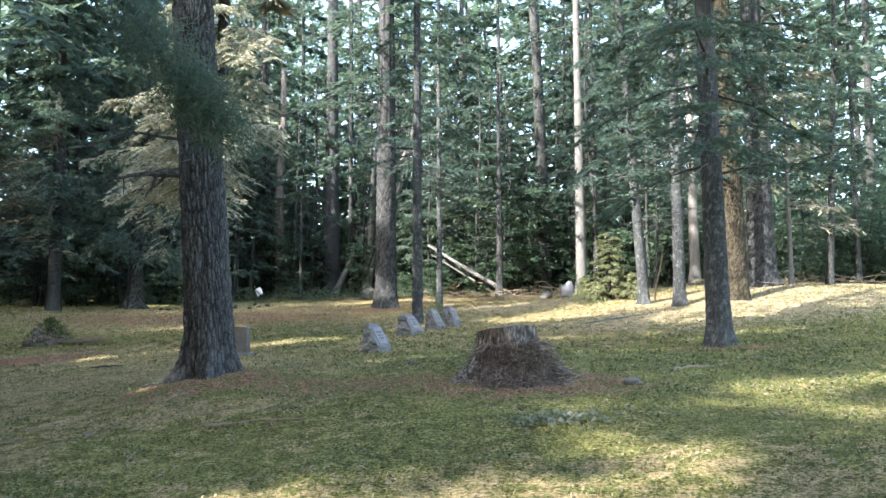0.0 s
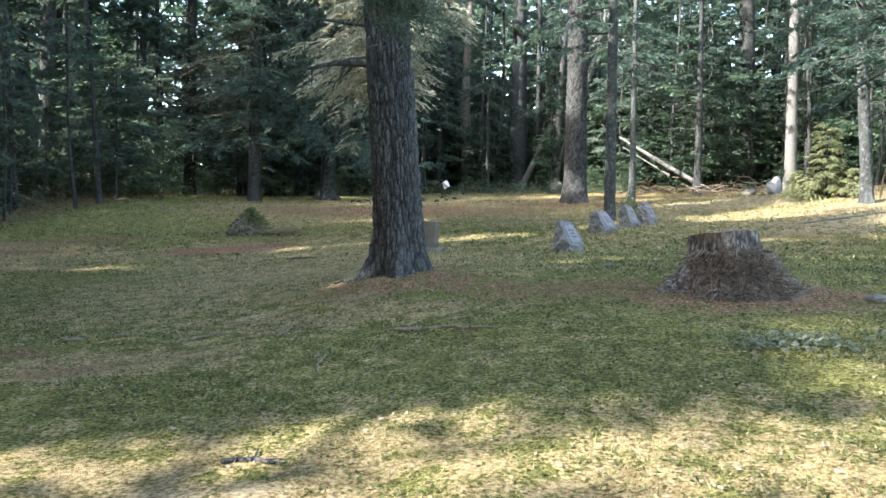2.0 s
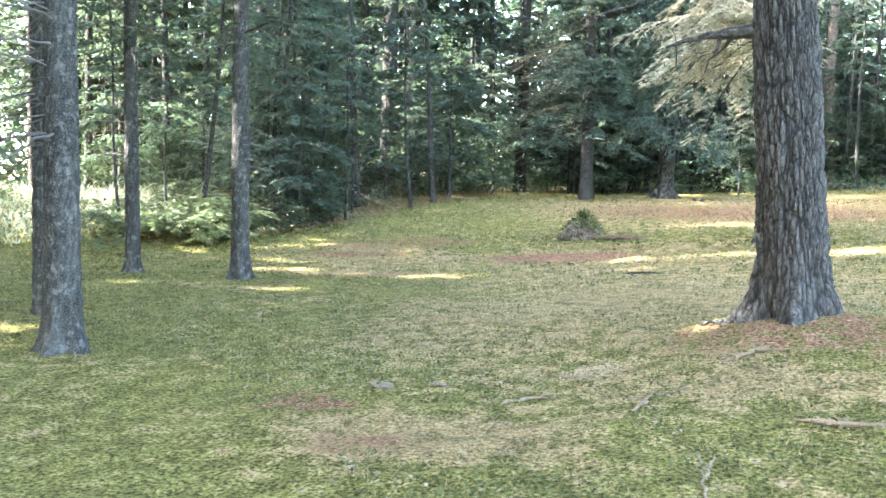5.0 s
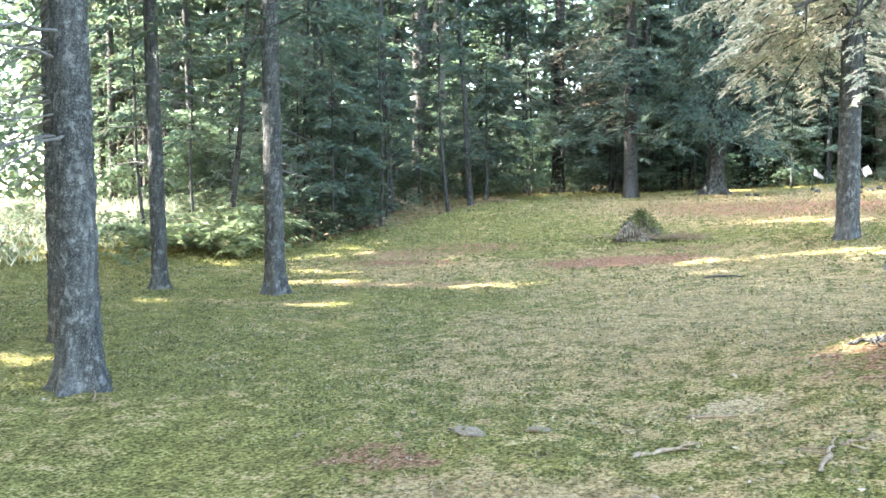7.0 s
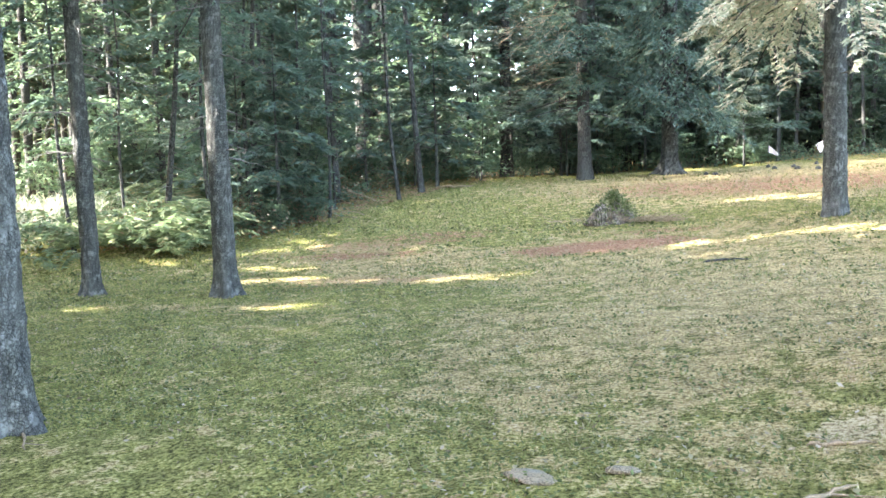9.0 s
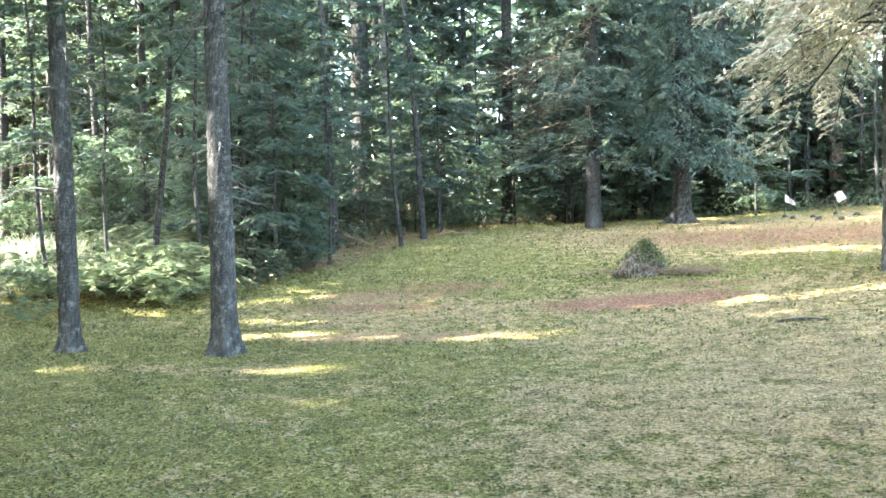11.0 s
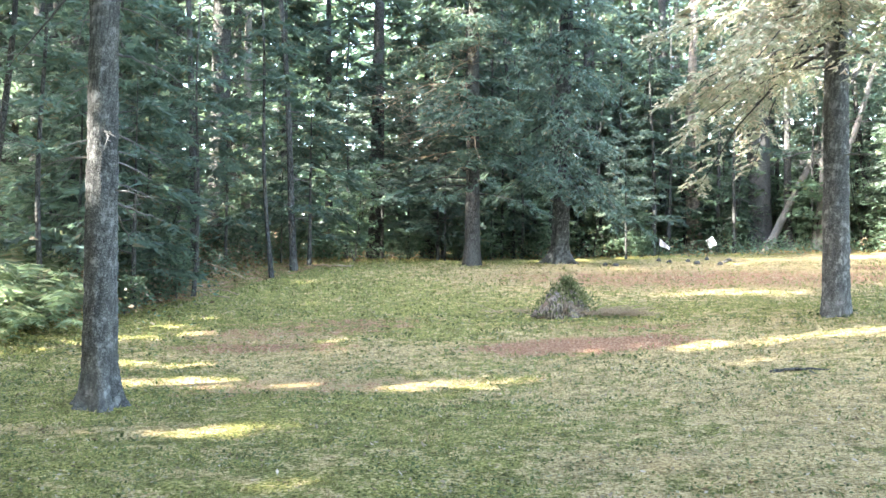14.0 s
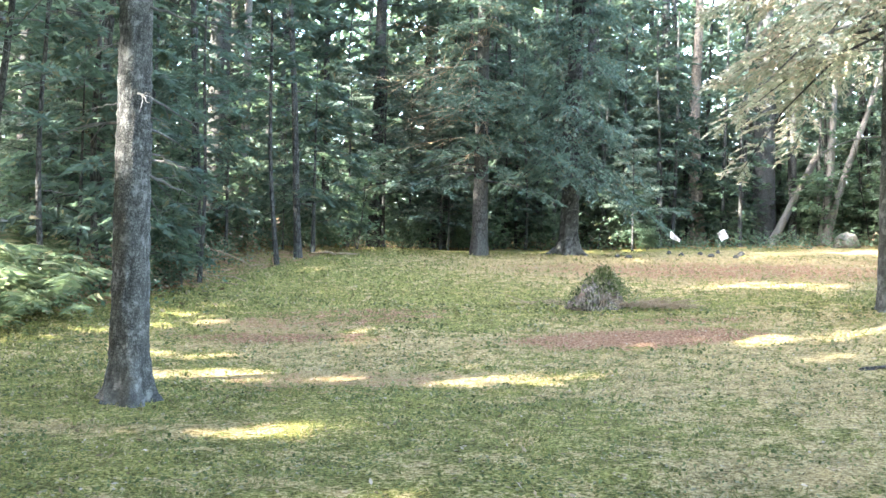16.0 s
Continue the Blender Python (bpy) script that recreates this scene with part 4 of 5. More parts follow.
def slant_marker(x, y, w, d, h, turn, seed, label):
    """A slant gravestone: rough sides and back, a dressed sloping face with a worn inscription panel."""
    rng = np.random.default_rng(seed)
    t = empty("gravestone", pose(x, y, gz(x, y) - 0.02, 0, 0, turn), label, "gravestone", "slant gravestones in a row")
    bm = bmesh.new()
    n = 14
    # profile in local x (slope faces +x), width along y
    def ring(s):
        z = h * s
        front = d * 0.5 - (d * 0.62) * max(0.0, (s - 0.22) / 0.78)
        back = -d * 0.5 + 0.05 * s
        half = w / 2 * (1 - 0.34 * s ** 3)
        return [(front, -half), (front, half), (back, half), (back, -half)], z
    rows = []
    for i in range(n + 1):
        pts, z = ring(i / n)
        row = []
        for a in range(4):
            p, q = pts[a], pts[(a + 1) % 4]
            for k in range(8):
                f = k / 8
                row.append(bm.verts.new((p[0] + (q[0] - p[0]) * f, p[1] + (q[1] - p[1]) * f, z)))
        rows.append(row)
    for i in range(n):
        for k in range(32):
            bm.faces.new((rows[i][k], rows[i][(k + 1) % 32], rows[i + 1][(k + 1) % 32], rows[i + 1][k]))
    bm.faces.new(rows[n])
    off = Vector(rng.uniform(0, 40, 3))
    for i, row in enumerate(rows):
        for k, v in enumerate(row):
            front = k <= 8
            a = (0.05 if i < 4 else 0.012) if front else 0.07
            d3 = noise.noise_vector(v.co * 7 + off) * a * 0.8 + noise.noise_vector(v.co * 21 + off) * a * 0.7
            v.co += Vector((d3.x, d3.y, d3.z * (0.6 if i else 0)))
    part("stone", bm, M_GRANITE, t)
    # the dressed panel, a thin slab on the slope
    sl = math.atan2(h * 0.78, d * 0.62)
    bm = bmesh.new()
    bmesh.ops.create_cube(bm, size=1)
    ln = math.hypot(h * 0.78, d * 0.62)
    mm = pose(d * 0.5 - d * 0.31 + 0.004, 0, h * 0.61) @ Matrix.Rotation(-(math.pi / 2 - sl), 4, 'Y')
    for v in bm.verts:
        v.co = mm @ Vector((v.co.x * 0.02, v.co.y * w * 0.6, v.co.z * ln * 0.72))
    bmesh.ops.bevel(bm, geom=bm.edges[:], offset=0.005, segments=1)
    panel = part("face_panel", bm, M_POLISH, t, "smooth pale inscription panel")
    for k in range(3):
        bm = bmesh.new()
        bmesh.ops.create_cube(bm, size=1)
        for v in bm.verts:
            v.co = mm @ Vector((v.co.x * 0.004 + 0.0125, v.co.y * w * (0.36 - 0.1 * (k % 2)), v.co.z * 0.028 + ln * (0.14 - 0.13 * k)))
        part("inscription_line", bm, M_INSCR, panel)
    return t


slant_marker(-1.19, 15.2, 0.40, 0.40, 0.52, -34, 1, "grey granite slant gravestone with a smooth face")
slant_marker(-0.72, 18.7, 0.40, 0.44, 0.47, -38, 2, "rough grey slant gravestone beside a thin trunk")
slant_marker(-0.20, 19.7, 0.33, 0.36, 0.48, -34, 3, "weathered grey slant gravestone")
slant_marker(0.20, 20.4, 0.34, 0.34, 0.50, -30, 4, "pale grey slant gravestone at the end of the row")


def grave_plant(x, y):
    """A small pale-leaved plant grown up behind the row of stones."""
    rng = np.random.default_rng(71)
    n = 420
    a, u = rng.uniform(0, 6.28, n), rng.uniform(0, 1, n) ** 0.7
    p = np.stack([x + np.cos(a) * 0.2 * u, y + np.sin(a) * 0.2 * u, gz(x, y) + rng.uniform(0.0, 0.62, n) * (1.05 - 0.35 * u)], -1)
    w = unit(np.stack([np.cos(a), np.sin(a), rng.uniform(-0.2, 0.9, n)], -1) + rng.normal(0, 0.5, (n, 3)))
    v = kites(p, w, rng.uniform(0.06, 0.12, n), rng.uniform(0.03, 0.06, n), rng, 0.5)
    tagged(mesh_part("grave_plant", raw_mesh("grave_plant", v, np.arange(len(v)), 4), M_YOUNG), "small pale-leaved plant behind the gravestones", "plant", kind="stuff")


grave_plant(-0.22, 21.2)


def headstone(x, y, w, h, turn):
    t = empty("headstone", pose(x, y, gz(x, y) - 0.05, 0, 0, turn), "upright weathered headstone standing behind the large pine", "gravestone")
    bm = bmesh.new()
    bmesh.ops.create_grid(bm, x_segments=10, y_segments=12, size=0.5)
    for v in bm.verts:
        s = v.co.y + 0.5
        top = h * (0.96 + 0.04 * math.sqrt(max(0, 1 - (2 * v.co.x) ** 2)))
        v.co = Vector((v.co.x * w, 0, s * top))
    g = bmesh.ops.extrude_face_region(bm, geom=bm.faces[:])
    for v in g["geom"]:
        if isinstance(v, bmesh.types.BMVert):
            v.co.y += 0.12
    bmesh.ops.recalc_face_normals(bm, faces=bm.faces[:])
    part("slab", bm, M_BOULDER, t)
    bm = bmesh.new()
    bmesh.ops.create_cube(bm, size=1)
    for v in bm.verts:
        v.co = Vector((v.co.x * (w + 0.18), v.co.y * 0.30 + 0.06, v.co.z * 0.16 + 0.04))
    bmesh.ops.bevel(bm, geom=bm.edges[:], offset=0.02, segments=2)
    part("base", bm, M_GRANITE, t)


headstone(-3.84, 16.0, 0.40, 0.60, -20)


def stump(x, y):
    rng = np.random.default_rng(4)
    t = empty("tree_stump", pose(x, y, gz(x, y) - 0.06), "broad rotting tree stump heaped with brown needles and roots", "stump")
    sides, n = 120, 44
    bm = bmesh.new()
    rows = []
    for i in range(n + 1):
        s = i / n
        z = -0.2 + 0.77 * s if i == 0 else 0.57 * s
        row = []
        for k in range(sides):
            a = 2 * math.pi * k / sides
            r = 0.30 + 0.27 * (1 - s) ** 2.8
            r += (0.09 * math.cos(5 * a + 0.7) + 0.05 * math.cos(8 * a + 2)) * (1 - s) ** 1.5
            r += 0.17 * max(0, math.cos(a + 0.5)) * (1 - s) ** 1.1
            p = Vector((math.cos(a) * r, math.sin(a) * r, z))
            f = noise.noise(Vector((math.cos(a) * 7, math.sin(a) * 7, z * 1.5)))
            g = noise.noise(Vector((math.cos(a) * 19, math.sin(a) * 19, z * 6 + 4)))
            rr = 1 + 0.10 * f + 0.055 * g
            zt = z + (0.03 * math.sin(a + 2) + 0.015 * noise.noise(Vector((p.x * 6, p.y * 6, 3)))) * s ** 4
            row.append(bm.verts.new((p.x * rr, p.y * rr, zt)))
        rows.append(row)
    for i in range(n):
        for k in range(sides):
            fc = bm.faces.new((rows[i][k], rows[i][(k + 1) % sides], rows[i + 1][(k + 1) % sides], rows[i + 1][k]))
            fc.smooth = True
    part("body", bm, M_STUMP, t)
    bm = bmesh.new()
    rings = []
    for j in range(7):
        f = 1.0 - j / 6 * 0.97
        rings.append([bm.verts.new((v[0] * f, v[1] * f, v[2] - 0.03 * math.sin(j * 1.3) + 0.02 * noise.noise(Vector((v[0] * f * 15, v[1] * f * 15, 1)))))
                      for v in [(0.30 * math.cos(2 * math.pi * k / 60), 0.30 * math.sin(2 * math.pi * k / 60), 0.56 + 0.03 * math.sin(2 * math.pi * k / 60 + 2)) for k in range(60)]])
    for j in range(6):
        for k in range(60):
            bm.faces.new((rings[j][k], rings[j][(k + 1) % 60], rings[j + 1][(k + 1) % 60], rings[j + 1][k]))
    bm.faces.new(rings[6])
    part("sawn_top", bm, M_STUMPTOP, t, "grey rotten sawn top")
    # needles and twigs heaped on its flank
    nb = 9000
    a = rng.normal(-0.9, 0.8, nb)
    s = rng.uniform(0, 0.8, nb) ** 1.3
    r = 0.31 + rng.uniform(0, 0.05, nb) + 0.29 * (1 - s) ** 2.8 + 0.18 * np.maximum(0, np.cos(a + 0.5)) * (1 - s) ** 1.1
    p = np.stack([np.cos(a) * r, np.sin(a) * r, 0.57 * s], -1)
    w = unit(np.stack([np.cos(a) * 0.5, np.sin(a) * 0.5, -np.ones(nb)], -1) + rng.normal(0, 1.1, (nb, 3)))
    v = blades(p, w, rng.uniform(0.05, 0.19, nb), rng.uniform(0.004, 0.012, nb), rng, 0.2)
    tagged(mesh_part("duff", raw_mesh("duff", v, np.arange(len(v)), 3), M_DRYTWIG, t, "brown dead needles and twigs"), kind="stuff")


stump(0.66, 9.15)


def boulder(x, y, size, seed, label, mat=M_BOULDER, sub=3, rough=0.16):
    ob = lump("boulder", np.random.default_rng(seed), size, mat, sub, rough)
    ob.matrix_world = pose(x, y, gz(x, y) + size[2] * 0.18, 0, 0, seed * 40)
    tagged(ob, label, "boulder")


boulder(-3.1, 36.0, (0.42, 0.36, 0.42), 1, "pale lichened boulder at the wood's edge")
boulder(4.15, 28.5, (0.26, 0.2, 0.42), 2, "upright pale stone in the sun beside a trunk", M_POLISH, 2, 0.4)
boulder(3.5, 29.2, (0.25, 0.2, 0.18), 3, "small grey stone near a brush heap")
boulder(-5.35, 7.9, (0.16, 0.085, 0.02), 4, "sandy flat stone half sunk in the grass", M_FLATSTONE)
boulder(-4.95, 8.1, (0.09, 0.05, 0.018), 5, "small sandy flat stone in the grass", M_FLATSTONE)
boulder(1.9, 8.7, (0.14, 0.09, 0.05), 6, "low mossy stone in the grass")
boulder(-0.42, 11.1, (0.05, 0.045, 0.05), 7, "small pale stone on the lawn")


def flag(x, y, h, cloth, kind, seed):
    t = empty("grave_flag", pose(x, y, gz(x, y)), "small sun-bleached flag on a stick marking a grave", "flag", "grave flags")
    v, f = tube(np.array([(0, 0, -0.1), (0.01, 0, h * 0.5), (0.03, 0, h)]), [0.009, 0.008, 0.006], 6)
    mesh_part("stick", raw_mesh("stick", v, f, 4, True), M_DARKMARK, t)
    bm = bmesh.new()
    bmesh.ops.create_grid(bm, x_segments=10, y_segments=10, size=0.5)
    for q in bm.verts:
        a, b = q.co.x + 0.5, q.co.y + 0.5
        if kind == "diamond":
            q.co = Vector((0.03 + 0.20 * a - 0.12 * b + 0.06, 0.03 * math.sin(7 * a + 2 * b), h - 0.34 + 0.24 * b + 0.12 * a - 0.02))
        else:
            q.co = Vector((0.03 + 0.28 * a, 0.04 * math.sin(6 * a), h - 0.26 + 0.22 * b - 0.26 * a * (0.5 + 0.5 * b)))
    for fc in bm.faces:
        fc.smooth = True
    part("cloth", bm, cloth, t)
    if kind != "diamond":
        for k in range(3):
            bm = bmesh.new()
            bmesh.ops.create_grid(bm, x_segments=8, y_segments=1, size=0.5)
            for q in bm.verts:
                a, b = q.co.x + 0.5, (k * 2 + 1 + q.co.y) / 7 + 0.07
                q.co = Vector((0.03 + 0.28 * a, 0.04 * math.sin(6 * a) - 0.005, h - 0.26 + 0.22 * b - 0.26 * a * (0.5 + 0.5 * b)))
            part("stripe", bm, M_STRIPE, t)
    lump("holder", np.random.default_rng(seed), (0.07, 0.07, 0.10), M_DARKMARK, 2, 0.1, t)


flag(-8.45, 32.0, 0.72, M_FLAG, "flag", 1)
flag(-7.1, 32.3, 0.70, M_FLAG, "diamond", 2)


def flat_marker(x, y, seed):
    ob = lump("grave_marker", np.random.default_rng(seed), (0.10, 0.07, 0.075), M_DARKMARK, 2, 0.15)
    ob.matrix_world = pose(x, y, gz(x, y) + 0.01, 0, 0, seed * 50)
    tagged(ob, "small dark low grave marker in the grass", "grave marker", "low grave markers")


for _k, (_x, _y) in enumerate([(-8.1, 31.0), (-7.6, 31.3), (-7.35, 30.2), (-6.6, 30.6), (-6.75, 29.8), (-9.7, 29.4), (-9.4, 29.2), (-6.5, 31.6)]):
    flat_marker(_x, _y, _k + 1)


# ---- bushy stump with ferns, brush, fallen log ----
def weedy_stump(x, y):
    rng = np.random.default_rng(21)
    t = empty("overgrown_stump", pose(x, y, gz(x, y)) @ Matrix.Diagonal((0.8, 0.8, 0.92, 1)), "old stump overgrown with green weeds and dry twigs", "stump")
    core = lump("stump_core", rng, (0.46, 0.44, 0.62), M_STUMP, 4, 0.26, t)
    for q in core.data.vertices:
        f = max(0.0, q.co.z) / 0.62
        spread = 1.2 - 0.5 * min(1.0, f) ** 0.8
        q.co.x, q.co.y = q.co.x * spread, q.co.y * spread
        if q.co.z > 0.46:
            q.co.z = 0.46 + 0.3 * (q.co.z - 0.46)
    n = 2300
    a = rng.uniform(0, 6.28, n)
    r = np.abs(rng.normal(0, 0.36, n))
    p = np.stack([np.cos(a) * r + 0.05, np.sin(a) * r, np.maximum(0.02, 0.52 - 0.75 * np.maximum(0, r - 0.12) + rng.normal(0, 0.07, n))], -1)
    w = unit(np.stack([np.cos(a) * 0.7, np.sin(a) * 0.7, rng.uniform(-0.3, 0.8, n)], -1) + rng.normal(0, 0.8, (n, 3)))
    v = blades(p, w, rng.uniform(0.04, 0.12, n), rng.uniform(0.015, 0.04, n), rng, 0.3)
    tagged(mesh_part("greenery", raw_mesh("greenery", v, np.arange(len(v)), 3), M_CLOVER, t, "tufts of green weeds"), kind="stuff")
    tw = []
    for _ in range(120):
        b = rng.uniform(-0.6, 3.6) if _ < 25 else rng.normal(-0.25, 0.5)
        L = rng.uniform(0.3, 0.8)
        o = np.array([math.cos(b) * rng.uniform(0.3, 1.5), math.sin(b) * rng.uniform(0.2, 0.5), 0.04])
        d = np.array([math.cos(b), math.sin(b) * 0.5, rng.uniform(-0.02, 0.25)])
        q = o + d * np.linspace(0, L, 5)[:, None] + rng.normal(0, 0.02, (5, 3))
        q[:, 2] = np.maximum(q[:, 2], 0.01)
        tw.append(tube(q, np.linspace(0.008, 0.003, 5), 4))
    v, f = join(tw, 4)
    tagged(mesh_part("brushwood", raw_mesh("brushwood", v, f, 4, True), M_STICK, t, "pale dry twigs"), kind="stuff")


weedy_stump(-9.25, 20.1)


def stick(points, r, label, name="fallen_branch", forks=2, seed=1, mat=None):
    rng = np.random.default_rng(seed)
    P = np.array([(a, b, gz(a, b) + r * 0.8) for a, b in points], float)
    s = np.linspace(0, 1, 12)
    k = np.linspace(0, 1, len(P))
    line = np.stack([np.interp(s, k, P[:, i]) for i in range(3)], -1) + rng.normal(0, r * 0.6, (12, 3)) * np.array([1, 1, 0.4])
    out = [tube(line, r * (1 - 0.55 * s) * (1 + 0.2 * rng.normal(size=12)) * np.clip(0.15 + 9 * s, 0, 1) * np.clip(0.1 + 9 * (1 - s), 0, 1), 7)]
    for _ in range(forks):
        i = rng.integers(3, 10)
        d = unit(line[i] - line[i - 1] + rng.normal(0, 0.12, 3))
        q = line[i] + d * np.linspace(0, 0.12 + 6 * r, 4)[:, None]
        q[:, 2] = land(q[:, 0], q[:, 1]) + r * 0.5
        out.append(tube(q, r * np.linspace(0.5, 0.15, 4), 5))
    v, f = join(out, 4)
    ob = mesh_part(name, raw_mesh(name, v, f, 4, True), mat or M_STICK)
    return tagged(ob, label, "branch", "fallen sticks")


stick([(-2.28, 7.86), (-2.0, 7.84), (-1.75, 7.89), (-1.5, 7.80), (-1.22, 7.76)], 0.021, "grey dead fallen branch lying on the lawn", forks=5, seed=1, mat=M_STICK)
stick([(2.61, 9.8), (3.0, 10.5), (3.35, 10.75), (3.8, 11.38)], 0.02, "grey fallen branch near a spruce", forks=5, seed=2, mat=M_STICK)
stick([(-4.22, 7.82), (-3.92, 8.12)], 0.016, "bleached stick in the grass", seed=3)
stick([(-3.24, 7.81), (-3.27, 8.36)], 0.016, "pale forked twig on the lawn", seed=4)
stick([(-3.27, 8.2), (-3.04, 8.39)], 0.012, "thin pale twig on the lawn", seed=5)
stick([(-4.2, 8.6), (-3.88, 8.66)], 0.014, "pale twig lying by a bare patch", seed=6)
stick([(-9.6, 8.0), (-8.6, 7.35)], 0.016, "thin root beside a trunk", seed=7)
stick([(-3.5, 10.1), (-3.1, 10.17)], 0.026, "exposed root by the large pine", seed=8, mat=M_FAR)
stick([(-6.4, 15.6), (-5.8, 15.7)], 0.02, "dark twig on the dry grass", seed=9, mat=M_FAR)
stick([(-2.48, 6.86), (-2.53, 7.2)], 0.01, "pale twig with short side shoots", seed=10)
stick([(-2.28, 4.82), (-2.1, 4.88), (-1.9, 4.83)], 0.02, "dark stick lying in the sunlit grass", seed=11, mat=M_FAR)
stick([(-2.37, 6.53), (-2.65, 7.26)], 0.009, "long thin pale twig on the lawn", seed=12)
stick([(-2.99, 8.95), (-2.75, 9.25)], 0.022, "exposed root on the lawn", seed=13)


def fallen_log():
    t = empty("fallen_log", Matrix(), "long pale barkless log leaning down from the wood", "log")
    a = np.array([(-0.6, 35.0, gz(-0.6, 35) + 2.2), (1.0, 34.0, gz(1, 34) + 1.15), (2.6, 33.0, gz(2.6, 33) + 0.12)])
    s = np.linspace(0, 1, 10)
    line = np.stack([np.interp(s, [0, 0.5, 1], a[:, i]) for i in range(3)], -1)
    v, f = tube(line, np.linspace(0.055, 0.10, 10), 10)
    mesh_part("trunk", raw_mesh("trunk", v, f, 4, True), M_PALE, t)
    v, f = tube(line[:6] + np.array([0.1, 0.15, -0.35]), np.linspace(0.02, 0.045, 6), 6)
    mesh_part("side_limb", raw_mesh("side_limb", v, f, 4, True), M_PALE, t)


fallen_log()


def brush_heap(x, y, w, n, seed, label):
    rng = np.random.default_rng(seed)
    out = []
    for _ in range(n):
        a = rng.uniform(0, 6.28)
        L = rng.uniform(0.4, 1.4)
        o = np.array([x + rng.normal(0, w), y + rng.normal(0, w * 0.5), 0])
        o[2] = gz(o[0], o[1]) + abs(rng.normal(0, 0.18))
        d = np.array([math.cos(a), math.sin(a), rng.normal(0, 0.2)])
        q = o + d * np.linspace(-L / 2, L / 2, 5)[:, None] + rng.normal(0, 0.04, (5, 3))
        q[:, 2] = np.maximum(q[:, 2], land(q[:, 0], q[:, 1]) + 0.01)
        out.append(tube(q, rng.uniform(0.008, 0.025) * np.linspace(1, 0.4, 5), 5))
    v, f = join(out, 4)
    tagged(mesh_part("brush_heap", raw_mesh("brush_heap", v, f, 4, True), M_STICK), label, "brush", kind="stuff")


brush_heap(3.0, 31.2, 1.2, 90, 1, "heap of grey dead branches at the wood's edge")
brush_heap(-19.8, 23.2, 1.0, 70, 2, "heap of dead branches at the wood's edge")
brush_heap(-18.4, 20.6, 0.8, 70, 5, "heap of dead branches beside the ferns")
brush_heap(12.5, 28.0, 2.0, 80, 3, "dead branches strewn on the bank")
brush_heap(0.5, 34.5, 1.5, 60, 4, "dead branches under a fallen log")
for _k, (_x, _y, _h, _rc) in enumerate([(-20.0, 20.9, 5.0, 1.3), (-20.6, 23.4, 10.0, 2.4), (-17.0, 31.6, 7.0, 2.2), (-15.2, 31.8, 5.0, 1.7)]):
    small_fir(_x, _y, _h, int(6 * _h + 14), _rc, 140 + _k, "dense dark fir at the wood's edge", M_NEEDLE, "fir_tree", "edge firs")
small_fir(4.95, 25.3, 2.1, 26, 0.55, 131, "small pale green spruce growing in the sun", M_YOUNG, "young_spruce", blade=0.09, twigs=16, per=16, lo=0.08)
small_fir(4.45, 25.5, 0.8, 26, 0.75, 132, "knee-high pale spruce beside a taller one", M_YOUNG, "young_spruce", blade=0.09, twigs=16, per=14, lo=0.06)
small_fir(5.5, 25.2, 0.75, 24, 0.62, 133, "knee-high pale spruce beside a taller one", M_YOUNG, "young_spruce", blade=0.09, twigs=16, per=14, lo=0.06)


def leaning_pole():
    """A bare pole propped beside a trunk."""
    z = gz(5.92, 24.0)
    v, f = tube(np.array([(5.92, 24.0, z - 0.05), (6.0, 24.0, z + 0.5), (6.12, 23.98, z + 1.0), (6.2, 23.95, z + 1.5)]), [0.03, 0.028, 0.022, 0.012], 7)
    tagged(mesh_part("leaning_pole", raw_mesh("leaning_pole", v, f, 4, True), M_STICK), "thin bare pole leaning beside a spruce trunk", "branch")


leaning_pole()
stick([(3.3, 20.6), (4.3, 20.9), (5.6, 21.9)], 0.022, "long dead branch on the sandy bank", forks=5, seed=21, mat=M_TWIG)
stick([(-16.9, 26.2), (-15.8, 26.6)], 0.03, "pale dead branch at the wood's edge", forks=3, seed=22)


def near_bough():
    """A long needled limb of the large pine that hangs towards the path."""
    rng = np.random.default_rng(8)
    limb = [(-3.25, 10.1, 6.4), (-3.25, 8.6, 5.7), (-2.8, 7.4, 4.4), (-2.2, 7.0, 3.6), (-1.75, 7.05, 3.15)]
    a = np.array(limb) - np.array(big_pine.location)
    s = np.linspace(0, 1, 14)
    line = np.stack([np.interp(s, np.linspace(0, 1, 5), a[:, i]) for i in range(3)], -1)
    v, f = tube(line, np.linspace(0.04, 0.006, 14), 7)
    ob = mesh_part("needled_limb", raw_mesh("needled_limb", v, f, 4, True), M_FAR, big_pine, "long hanging limb with soft needle tufts")
    n = 5500
    k = rng.uniform(0.5, 1.0, n)
    c = np.stack([np.interp(k, s, line[:, i]) for i in range(3)], -1) + rng.normal(0, 0.14, (n, 3))
    w = unit(rng.normal(0, 1, (n, 3)) + np.array([0.3, -0.3, -0.5]))
    v = blades(c, w, rng.uniform(0.09, 0.16, n), rng.uniform(0.008, 0.014, n), rng, 0.2)
    tagged(mesh_part("soft_foliage", raw_mesh("soft_foliage", v, np.arange(len(v)), 3), M_PINENEEDLE, ob), kind="stuff")


